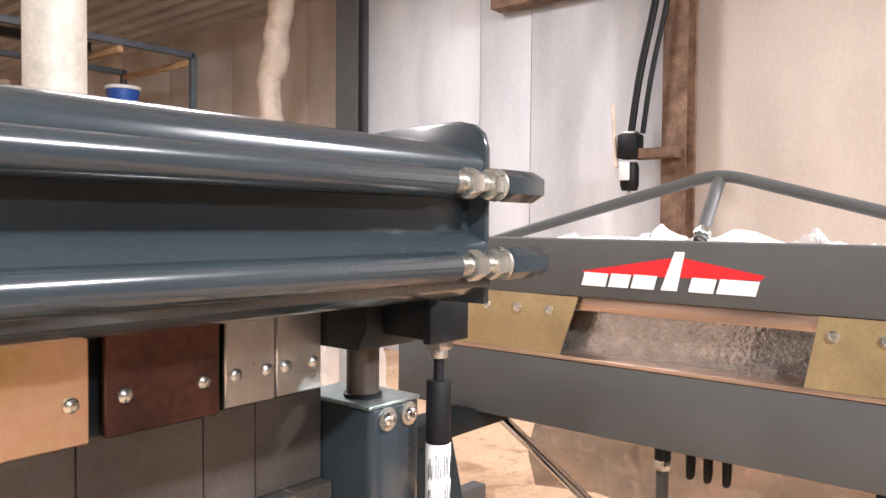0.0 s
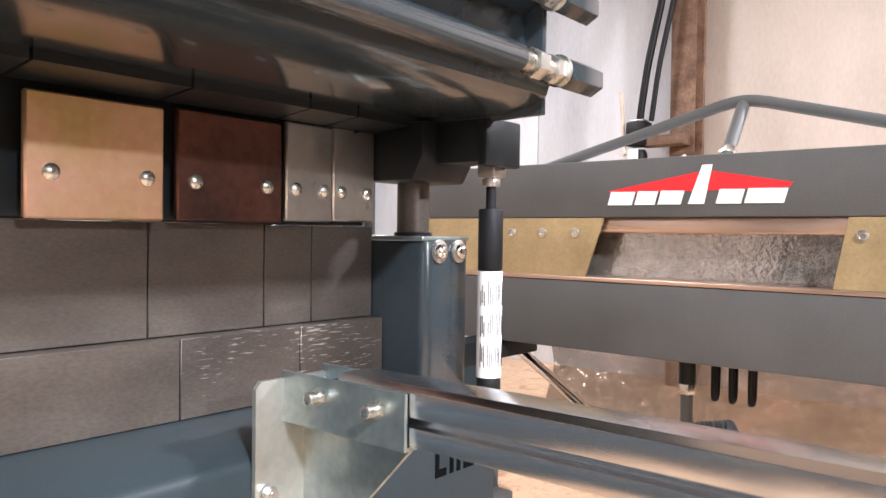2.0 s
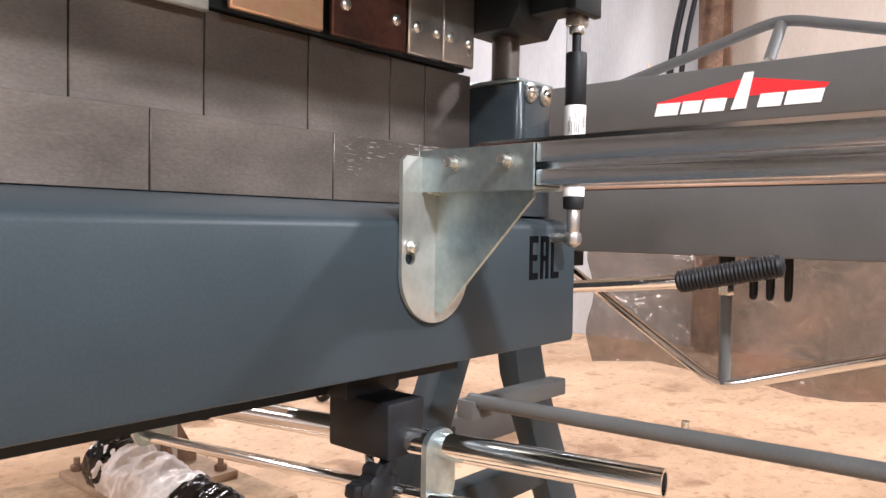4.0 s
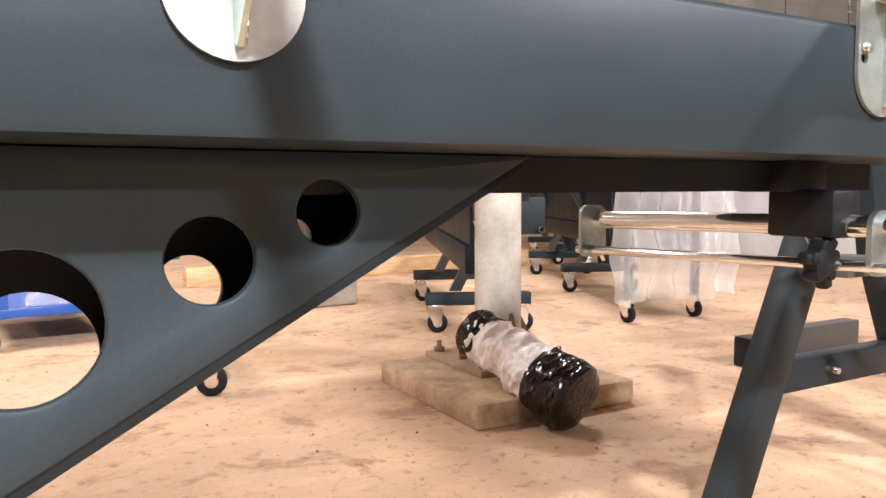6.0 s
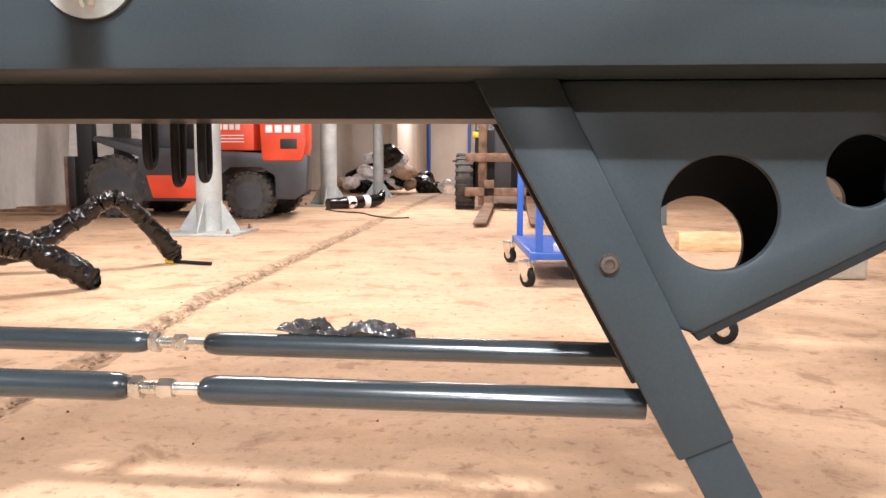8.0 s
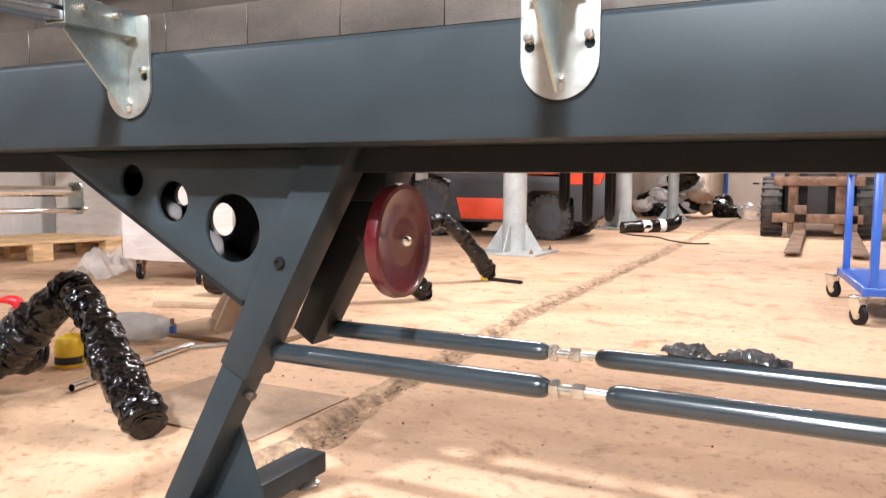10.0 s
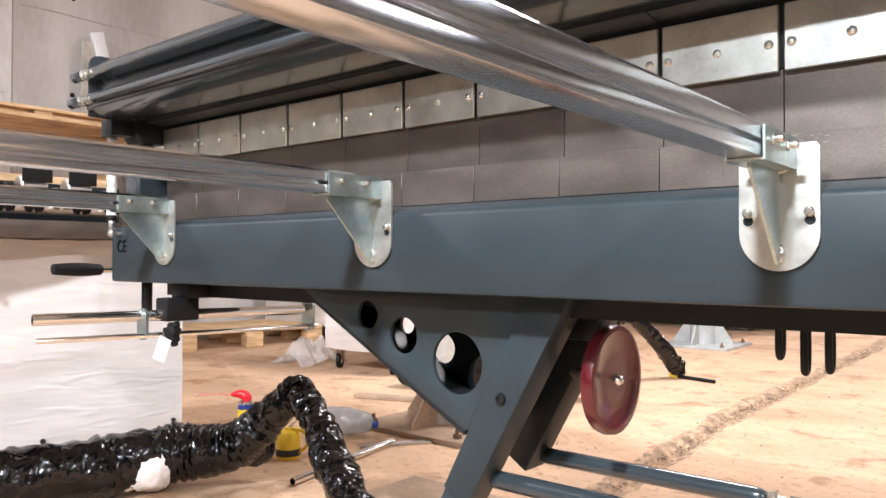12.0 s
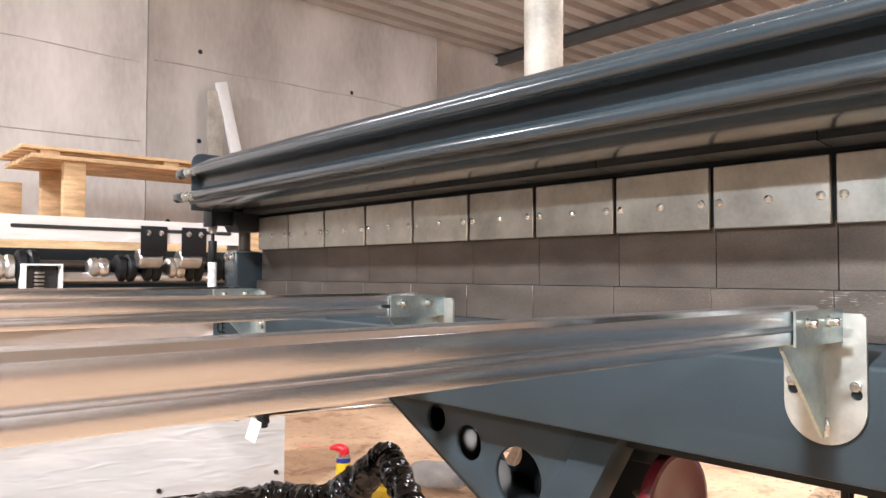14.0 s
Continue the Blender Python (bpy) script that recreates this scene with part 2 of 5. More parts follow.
def part(name, bm, mat, parent=None, label="", flat=False):
    bmesh.ops.recalc_face_normals(bm, faces=bm.faces)
    o = ORIGIN[parent.name] if parent else Vector((0, 0, 0))
    if o.length:
        bmesh.ops.translate(bm, verts=bm.verts, vec=-o)
    me = bpy.data.meshes.new(name)
    bm.to_mesh(me)
    bm.free()
    me.materials.append(mat)
    if not flat:
        me.shade_smooth()
        me.set_sharp_from_angle(angle=radians(38))
    ob = new(name, me)
    ORIGIN[ob.name] = o
    if parent:
        ob.parent = parent
    return tagged(ob, label)


def solo(name, bm, mat, label, category="", group="", kind=""):
    return tagged(part(name, bm, mat), label, category, group, kind)


def box(x0, x1, y0, y1, z0, z1, bevel=0.0, seg=2):
    bm = bmesh.new()
    bmesh.ops.create_cube(bm, size=1)
    for v in bm.verts:
        v.co = Vector((x0 + (v.co.x + .5) * (x1 - x0), y0 + (v.co.y + .5) * (y1 - y0), z0 + (v.co.z + .5) * (z1 - z0)))
    if bevel:
        bmesh.ops.bevel(bm, geom=bm.edges[:], offset=bevel, segments=seg, affect="EDGES", profile=0.5)
    return bm


def turned(bm, m):
    bmesh.ops.transform(bm, matrix=m, verts=bm.verts)
    return bm


def join(*bms):
    out = bms[0]
    for b in bms[1:]:
        me = bpy.data.meshes.new("tmp")
        b.to_mesh(me)
        b.free()
        out.from_mesh(me)
        bpy.data.meshes.remove(me)
    return out


def rod(p0, p1, r0, r1=None, seg=20, bevel=0.0):
    p0, p1 = Vector(p0), Vector(p1)
    d = p1 - p0
    bm = bmesh.new()
    bmesh.ops.create_cone(bm, cap_ends=True, segments=seg, radius1=r0, radius2=r0 if r1 is None else r1, depth=d.length)
    if bevel:
        caps = [e for e in bm.edges if len({round(v.co.z, 5) for v in e.verts}) == 1]
        bmesh.ops.bevel(bm, geom=caps, offset=bevel, segments=2, affect="EDGES", profile=0.5)
    return turned(bm, Matrix.Translation((p0 + p1) / 2) @ d.to_track_quat("Z", "Y").to_matrix().to_4x4())


def pipe(p0, p1, r, wall=0.003, seg=20):
    """An open-ended tube."""
    p0, p1 = Vector(p0), Vector(p1)
    d = p1 - p0
    q = d.to_track_quat("Z", "Y").to_matrix().to_4x4()
    bm = bmesh.new()
    rings = []
    for rr, z in ((r, 0), (r, d.length), (r - wall, d.length), (r - wall, 0)):
        rings.append([bm.verts.new((rr * math.cos(2 * math.pi * k / seg), rr * math.sin(2 * math.pi * k / seg), z)) for k in range(seg)])
    for a in range(4):
        A, B = rings[a], rings[(a + 1) % 4]
        for k in range(seg):
            bm.faces.new((A[k], A[(k + 1) % seg], B[(k + 1) % seg], B[k]))
    return turned(bm, Matrix.Translation(p0) @ q)


def lathe(profile, centre=(0, 0, 0), axis="Z", seg=28):
    """profile: (radius, height) pairs, closed over the axis at both ends."""
    bm = bmesh.new()
    rings = [[bm.verts.new((r * math.cos(2 * math.pi * k / seg), r * math.sin(2 * math.pi * k / seg), h)) for k in range(seg)] for r, h in profile]
    for A, B in zip(rings, rings[1:]):
        for k in range(seg):
            bm.faces.new((A[k], A[(k + 1) % seg], B[(k + 1) % seg], B[k]))
    bm.faces.new(rings[0])
    bm.faces.new(rings[-1])
    t = {"Z": Matrix.Identity(4), "X": pose(0, 0, 0, 0, 90, 0), "Y": pose(0, 0, 0, -90, 0, 0)}[axis]
    return turned(bm, Matrix.Translation(centre) @ t)


def prism(poly, axis, a, b, bevel=0.0, holes=()):
    """A flat outline drawn out along an axis from a to b; holes are circles (u, v, r)."""
    bm = bmesh.new()
    loops = [list(poly)] + [[(u + r * math.cos(2 * math.pi * k / 36), v + r * math.sin(2 * math.pi * k / 36)) for k in range(36)] for u, v, r in holes]
    put = {"y": lambda u, v, w: (u, w, v), "x": lambda u, v, w: (w, u, v), "z": lambda u, v, w: (u, v, w)}[axis]
    if not holes:
        bm.faces.new([bm.verts.new(put(u, v, a)) for u, v in loops[0]])
    else:
        edges = []
        for lp in loops:
            vs = [bm.verts.new(put(u, v, a)) for u, v in lp]
            edges += [bm.edges.new((vs[k], vs[(k + 1) % len(vs)])) for k in range(len(vs))]
        bmesh.ops.triangle_fill(bm, use_beauty=True, use_dissolve=False, edges=edges)
    step = Vector(put(0, 0, b - a))
    got = bmesh.ops.extrude_face_region(bm, geom=bm.faces[:])
    bmesh.ops.translate(bm, verts=[g for g in got["geom"] if isinstance(g, bmesh.types.BMVert)], vec=step)
    if bevel:
        es = [e for e in bm.edges if len(e.link_faces) == 2 and e.calc_face_angle(0) > 0.6]
        bmesh.ops.bevel(bm, geom=es, offset=bevel, segments=2, affect="EDGES", profile=0.5)
    return bm


def rounded(x0, x1, y0, y1, r, n=6):
    """The outline of a rectangle with round corners."""
    pts = []
    for cx, cy, a0 in ((x1 - r, y1 - r, 0), (x0 + r, y1 - r, 90), (x0 + r, y0 + r, 180), (x1 - r, y0 + r, 270)):
        pts += [(cx + r * math.cos(radians(a0 + 90 * k / n)), cy + r * math.sin(radians(a0 + 90 * k / n))) for k in range(n + 1)]
    return pts


def sweep(points, radius, seg=18, steps=10, wobble=0.0, freq=14.0, crease=0.0):
    """A tube along a smooth line through points; radius is one number or one for each point."""
    pts = [Vector(p) for p in points]
    rads = radius if isinstance(radius, (list, tuple)) else [radius] * len(pts)
    line, rr = [], []
    for i in range(len(pts) - 1):
        p0, p1, p2, p3 = pts[max(i - 1, 0)], pts[i], pts[i + 1], pts[min(i + 2, len(pts) - 1)]
        for k in range(steps):
            t = k / steps
            line.append(0.5 * ((2 * p1) + (p2 - p0) * t + (2 * p0 - 5 * p1 + 4 * p2 - p3) * t * t + (3 * p1 - p0 - 3 * p2 + p3) * t ** 3))
            rr.append(rads[i] + (rads[i + 1] - rads[i]) * t)
    line.append(pts[-1])
    rr.append(rads[-1])
    bm = bmesh.new()
    rings = []
    side = None
    for i, p in enumerate(line):
        d = (line[min(i + 1, len(line) - 1)] - line[max(i - 1, 0)]).normalized()
        if side is None:
            side = d.cross(Vector((0, 0, 1)) if abs(d.z) < 0.9 else Vector((1, 0, 0))).normalized()
        side = (side - d * side.dot(d)).normalized()
        up = side.cross(d)
        ring = []
        for k in range(seg):
            a = 2 * math.pi * k / seg
            w = side * math.cos(a) + up * math.sin(a)
            q = p + w * rr[i]
            if wobble:
                q += w * wobble * (noise.noise(q * freq) + 0.6 * noise.noise(q * freq * 2.7))
            if crease:
                h = q * 9 + d * (q.dot(d) * 15)
                q += w * crease * (0.6 - abs(noise.noise(h)) * 2.2 - abs(noise.noise(h * 2.7 + Vector((3, 1, 7)))) * 0.8)
            ring.append(bm.verts.new(q))
        rings.append(ring)
    for A, B in zip(rings, rings[1:]):
        for k in range(seg):
            bm.faces.new((A[k], A[(k + 1) % seg], B[(k + 1) % seg], B[k]))
    bm.faces.new(rings[0])
    bm.faces.new(rings[-1])
    return bm


def hexnut(p0, p1, r, bevel=0.0012):
    return rod(p0, p1, r, seg=6, bevel=bevel)


def lettering(text, size, m, depth=0.0004, wide=1.0):
    cu = bpy.data.curves.new("lettering", "FONT")
    cu.body, cu.size, cu.extrude, cu.align_x = text, size, depth, "CENTER"
    tmp = new("tmp", cu)
    me = bpy.data.meshes.new_from_object(tmp.evaluated_get(bpy.context.evaluated_depsgraph_get()))
    bm = bmesh.new()
    bm.from_mesh(me)
    bpy.data.objects.remove(tmp)
    bpy.data.meshes.remove(me)
    return turned(bm, m @ Matrix.Diagonal((wide, 1, 1, 1)))


def crumple(nx, ny, sx, sy, height, seed, base=0.0, freq=6.0):
    """A crumpled sheet lying on the ground, centred on the origin."""
    bm = bmesh.new()
    grid = []
    for j in range(ny + 1):
        row = []
        for i in range(nx + 1):
            u, v = i / nx * 2 - 1, j / ny * 2 - 1
            edge = max(0.0, 1 - (abs(u) ** 2.5 + abs(v) ** 2.5) * 0.62)
            p = Vector((u * sx + seed, v * sy, seed * 1.7))
            h = (0.55 + noise.noise(p * freq) + 0.5 * noise.noise(p * freq * 2.6) + 0.25 * noise.noise(p * freq * 6))
            jx, jy = noise.noise(p * 9 + Vector((5, 0, 0))) * 0.05, noise.noise(p * 9 + Vector((0, 5, 0))) * 0.05
            row.append(bm.verts.new((u * sx + jx * sx * 2, v * sy + jy * sy * 3, base + max(0.002, height * h * edge))))
        grid.append(row)
    for j in range(ny):
        for i in range(nx):
            bm.faces.new((grid[j][i], grid[j][i + 1], grid[j + 1][i + 1], grid[j + 1][i]))
    return bm


def caster(x, y, r, parent, top=None, turn=0.0):
    h = top or r * 2.5
    w = part("caster_wheel", lathe([(r * 0.8, -0.014), (r, -0.010), (r, 0.010), (r * 0.8, 0.014)], (x, y, r), "X", 20), BLACK, parent, "black caster wheel")
    part("caster_hub", lathe([(0.001, -0.0155), (r * 0.45, -0.0155), (r * 0.45, 0.0155), (0.001, 0.0155)], (x, y, r), "X", 14), NUTS, w)
    for q in (x - 0.0185, x + 0.0155):
        part("caster_fork", prism([(y - 0.012, r * 0.75), (y + 0.012, r * 0.75), (y + 0.044, h - 0.022), (y + 0.044, h - 0.008), (y - 0.016, h - 0.008), (y - 0.022, h - 0.022)], "x", q, q + 0.003), CHROME, w, "bright pressed fork")
    part("caster_bearing", rod((x, y + 0.014, h - 0.010), (x, y + 0.014, h), 0.026, seg=18, bevel=0.002), CHROME, w)
    part("caster_plate", box(x - 0.03, x + 0.03, y - 0.03, y + 0.04, h, h + 0.005, 0.001), NUTS, w)
    at = Vector((x, y, 0)) - ORIGIN[parent.name]
    w.matrix_basis = Matrix.Translation(at) @ pose(0, 0, 0, 0, 0, turn) @ Matrix.Translation(-at)
    return w


# ---- the hall ----
JOINT = [(-7, -0.70), (0.2, -0.72), (0.6, -0.735), (1.0, -0.785), (1.75, -0.835), (2.6, -0.895), (4.0, -0.895), (7.0, -0.93), (9.5, -0.96), (20, -1.05)]


def joint_x(y):
    for (a, xa), (b, xb) in zip(JOINT, JOINT[1:]):
        if y <= b:
            return xa + (xb - xa) * (y - a) / (b - a)
    return JOINT[-1][1]


def build_floor():
    bm = bmesh.new()
    ys = [-7.0]
    while ys[-1] < 20:
        y = ys[-1]
        ys.append(min(20.0, y + (0.03 if 0 < y < 5 else 0.15 if y > 0 else 0.7)))
    rows = []
    for y in ys:
        c = joint_x(y)
        wl = 0.044 + 0.030 * noise.noise(Vector((1.3, y * 3.1, 0))) + 0.016 * noise.noise(Vector((4.3, y * 17, 0)))
        wr = 0.036 + 0.030 * noise.noise(Vector((8.3, y * 2.7, 0))) + 0.016 * noise.noise(Vector((2.3, y * 15, 0)))
        d1, d2 = -0.018 + 0.008 * noise.noise(Vector((0, y * 12, 2))), -0.024 + 0.012 * noise.noise(Vector((3, y * 9, 2)))
        rows.append([bm.verts.new(p) for p in ((-5.7, y, 0), (c - wl - 0.03, y, 0), (c - wl, y, -0.003), (c - wl * 0.6, y, d1), (c + wr * 0.3, y, d2), (c + wr, y, -0.003), (c + wr + 0.02, y, 0.0), (6.25, y, 0))])
    for A, B in zip(rows, rows[1:]):
        for k in range(7):
            bm.faces.new((A[k], A[k + 1], B[k + 1], B[k])).material_index = 1 if 1 <= k <= 5 else 0
    ob = solo("floor", bm, FLOORM, "worn tan concrete floor with a broken joint", "floor", kind="structure")
    ob.data.materials.append(RUBBLE)
    return ob


build_floor()


def build_rubble():
    bm = bmesh.new()
    rnd = random.Random(5)
    for _ in range(1500):
        y = rnd.uniform(0.3, 5.5)
        c = joint_x(y) + rnd.gauss(0, 0.032)
        s = rnd.uniform(0.0015, 0.0055)
        got = bmesh.ops.create_icosphere(bm, subdivisions=1, radius=s)
        for v in got["verts"]:
            v.co = Vector((v.co.x * rnd.uniform(.7, 1.4), v.co.y, v.co.z * 0.6)) + Vector((c, y, -0.014 + s * 0.3))
    for _ in range(160):
        x, y = rnd.uniform(-1.6, 2.2), rnd.uniform(0.2, 3.5)
        s = rnd.uniform(0.0015, 0.004)
        got = bmesh.ops.create_icosphere(bm, subdivisions=1, radius=s)
        for v in got["verts"]:
            v.co = v.co + Vector((x, y, s * 0.5))
    return solo("rubble", bm, RUBBLE, "crumbled concrete chips along the floor joint", "rubble", kind="stuff")


build_rubble()


def wall_with_panels(name, axis, at, a, b, out, mat, label, seams, top=3.38, second=None, lo=0.0, hi=0.0):
    root = thing(name, label, "wall", kind="structure")
    edges = [a] + seams + [b]
    for u, v in zip(edges, edges[1:]):
        g = 0.0025
        bm = box(at, at + out, u + g, v - g, 0, top, 0.004) if axis == "x" else box(u + g, v - g, at, at + out, 0, top, 0.004)
        part("panel", bm, second if second and lo < (u + v) / 2 < hi else mat, root)
    s = 0.012 if out > 0 else -0.012
    bm = box(at + s, at + out + s, a, b, 0, top) if axis == "x" else box(a, b, at + s, at + out + s, 0, top)
    part("backing", bm, WALLC, root)
    return root


# panels between lo and hi get the cooler grey, the others beige
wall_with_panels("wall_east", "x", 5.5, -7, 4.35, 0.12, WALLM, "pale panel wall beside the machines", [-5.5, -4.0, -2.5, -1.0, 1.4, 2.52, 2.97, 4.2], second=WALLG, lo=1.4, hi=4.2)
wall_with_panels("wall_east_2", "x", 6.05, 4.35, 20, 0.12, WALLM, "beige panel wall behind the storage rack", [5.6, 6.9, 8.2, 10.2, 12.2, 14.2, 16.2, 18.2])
solo("wall_return", box(5.634, 6.16, 4.23, 4.345, 0, 3.38, 0.004), WALLM, "short beige return of the wall", "wall", kind="structure")
wall_with_panels("wall_west", "x", -5.5, -7, 20, -0.12, WALLC, "stained beige concrete panel wall", [-4.0, -1.0, 1.25, 4.2, 7.2, 10.2, 13.2, 16.2])
wall_with_panels("wall_north", "y", 20.0, -5.6, 6.15, 0.12, WALLM, "far pale panel wall of the hall", [-4.0, -2.4, 1.0, 2.6, 4.2])
# south wall is out of view; added pale for bounce and rail reflections
wall_with_panels("wall_south", "y", -7.0, -5.6, 5.6, -0.12, WALLG, "unseen pale wall added for bounce and reflections", [-3.0, 0.0, 3.0])


PUTTY = material("filled_joint", (0.47, 0.43, 0.39), 0.85, 0, 0.2, 9, 60, 0.3)
for y, z in ((1.673, 2.633), (1.673, 1.906), (3.15, 2.538)):
    solo("tie_hole_plug", turned(lathe([(0.001, 0.0), (0.010, 0.002), (0.016, 0.0035), (0.019, 0.0)], seg=16), Matrix.Translation((-5.4995, y, z)) @ pose(0, 0, 0, 0, 90, 0)), INK, "dark tie hole in the concrete wall", "tie hole", kind="structure")
for k, (y0, y1, z) in enumerate(((-6.9, 1.2, 2.47), (1.3, 4.15, 2.50), (-0.9, 1.2, 1.85), (1.3, 4.15, 1.2))):
    bm = bmesh.new()
    last = None
    for q in range(41):
        y = y0 + (y1 - y0) * q / 40
        zz = z + 0.022 * noise.noise(Vector((y * 1.4, k * 3.1, 0)))
        h = 0.004 + 0.006 * abs(noise.noise(Vector((y * 5, k, 2))))
        ring = [bm.verts.new(p) for p in ((-5.4985, y, zz - h), (-5.4965, y, zz), (-5.4985, y, zz + h))]
        if last:
            for c in range(2):
                bm.faces.new((last[c], last[c + 1], ring[c + 1], ring[c]))
        last = ring
    solo("pour_joint", bm, PUTTY, "uneven pour joint in the concrete wall", "joint", kind="structure")


def build_ceiling():
    bm = bmesh.new()
    prev, x = None, -5.7
    prof = []
    while x < 6.2:
        prof += [(x, 3.27), (x + 0.12, 3.27), (x + 0.14, 3.365), (x + 0.21, 3.365)]
        x += 0.23
    for u, z in prof:
        pair = (bm.verts.new((u, -7.1, z)), bm.verts.new((u, 20.1, z)))
        if prev:
            bm.faces.new((prev[0], prev[1], pair[1], pair[0]))
        prev = pair
    return solo("ceiling", bm, DECK, "corrugated steel roof deck", "ceiling", kind="structure")


build_ceiling()
solo("roof_slab", box(-5.8, 6.3, -7.2, 20.2, 3.40, 3.5), WALLC, "plain roof slab over the deck", "roof", kind="structure")
for y in (-1.6, 5.1, 9.1, 13.5):
    bm = join(box(-5.5, 5.5, y - 0.05, y + 0.05, 3.16, 3.17), box(-5.5, 5.5, y - 0.004, y + 0.004, 3.165, 3.262), box(-5.5, 5.5, y - 0.05, y + 0.05, 3.26, 3.27))
    solo("roof_beam", bm, GREY, "painted steel roof beam under the deck", "beam", group="roof beams", kind="structure")


def pipe_column(x, y, r, base=0.26, mat=COLP, label="round steel column with a ribbed base plate", z0=0.0, plate=None):
    root = thing("steel_column", label, "column", (x, y, z0), group="columns of the hall")
    part("shaft", rod((x, y, z0 + 0.012), (x, y, 3.265), r, seg=32), mat, root)
    part("base_plate", box(x - base, x + base, y - base, y + base, z0, z0 + 0.02, 0.003), plate or mat, root)
    for k in range(4):
        tri = prism([(r * 0.9, z0 + 0.02), (base * 0.82, z0 + 0.02), (base * 0.82, z0 + 0.04), (r * 0.95, z0 + 0.04 + base * 0.75)], "y", -0.006, 0.006)
        part("rib", turned(tri, Matrix.Translation((x, y, 0)) @ pose(0, 0, 0, 0, 0, 90 * k)), (RUST if z0 else plate or mat), root)
    for sx in (-1, 1):
        for sy in (-1, 1):
            px, py = x + sx * base * 0.8, y + sy * base * 0.8
            part("anchor_bolt", join(hexnut((px, py, z0 + 0.02), (px, py, z0 + 0.036), 0.016), rod((px, py, z0 + 0.02), (px, py, z0 + 0.055), 0.008, seg=10)), RUST, root)
    return root


solo("pedestal", box(1.48, 1.99, 1.075, 1.64, 0, 0.066, 0.008), CONC, "square concrete pedestal under a steel column", "pedestal")
pipe_column(1.790, 1.455, 0.0705, 0.165, label="round grey column on a concrete pedestal", z0=0.066, plate=BOARD)
pipe_column(-2.0, 5.05, 0.098, 0.29, COLB)
pipe_column(-2.02, 8.95, 0.105, 0.30, COLB)
pipe_column(-1.85, 11.6, 0.085, 0.26, COLB)
pipe_column(-1.70, 1.50, 0.080, 0.27, COLP, "round grey column on a brown base plate", plate=BOARD)

# ---- east side behind the second machine ----
solo("wall_post", join(box(5.36, 5.372, 4.14, 4.4, 0, 3.27), box(5.372, 5.48, 4.262, 4.274, 0, 3.27), box(5.48, 5.492, 4.14, 4.4, 0, 3.27)), GREY, "dark grey steel wall post", "post", kind="structure")
root = thing("rusty_post", "rust-stained steel post with a bracket on the wall", "post", (5.4, 1.4, 0))
part("flange", box(5.33, 5.342, 1.32, 1.47, 0.0, 3.27), RUST, root)
part("web", box(5.342, 5.46, 1.388, 1.4, 0.0, 3.27), RUST, root)
part("flange", box(5.46, 5.49, 1.32, 1.47, 0.0, 3.27), RUST, root)
part("bracket", box(5.2, 5.34, 1.34, 1.62, 1.45, 1.51, 0.004), RUST, root)
root = thing("air_line_unit", "black compressed-air filter unit on a rusty bracket", "air filter", (5.24, 1.63, 1.45))
part("body", box(5.18, 5.29, 1.56, 1.69, 1.45, 1.60, 0.014), BLACK, root)
part("cap", box(5.20, 5.27, 1.58, 1.67, 1.60, 1.615, 0.004), STEEL, root, "bright metal cap")
part("bowl", lathe([(0.046, 0), (0.056, 0.03), (0.056, 0.14), (0.045, 0.17)], (5.23, 1.625, 1.26)), BLACK, root)
part("gauge", box(5.166, 5.18, 1.60, 1.665, 1.32, 1.43, 0.004), LABEL, root, "pale label plate")
part("drain", rod((5.23, 1.625, 1.18), (5.23, 1.625, 1.27), 0.011), STEEL, root)
for dy, r in ((0.0, 0.022), (-0.075, 0.016)):
    solo("air_hose", sweep([(5.23, 1.62 + dy, 1.60), (5.24, 1.575 + dy, 1.95), (5.28, 1.50 + dy, 2.4), (5.31, 1.46 + dy, 2.8), (5.31, 1.45 + dy, 3.26)], r, 12), BLACK, "dark air hose running up the wall", "hose")
solo("thin_rod", rod((5.2, 1.70, 1.40), (5.24, 1.75, 1.80), 0.012), LAG, "thin pale rod leaning by the air filter", "rod")
solo("wall_girt", join(box(5.35, 5.36, -3.0, 2.77, 2.57, 2.75), box(5.36, 5.47, -3.0, 2.77, 2.57, 2.58), box(5.36, 5.47, -3.0, 2.77, 2.74, 2.75)), RUST, "rust-brown steel channel along the wall", "channel", kind="structure")
lag = sweep([(5.2, 5.05, 1.0), (5.2, 5.07, 1.9), (5.2, 5.1, 2.3), (5.22, 5.02, 2.5), (5.2, 4.98, 2.75), (5.22, 4.95, 3.0), (5.1, 5.0, 3.11), (4.6, 5.25, 3.13), (3.9, 5.5, 3.14)], [0.10, 0.105, 0.11, 0.13, 0.105, 0.12, 0.11, 0.10, 0.10], 20, 10, 0.025, 7)
solo("lagged_pipe", lag, LAG, "pipe wrapped in lumpy pale lagging", "pipe")


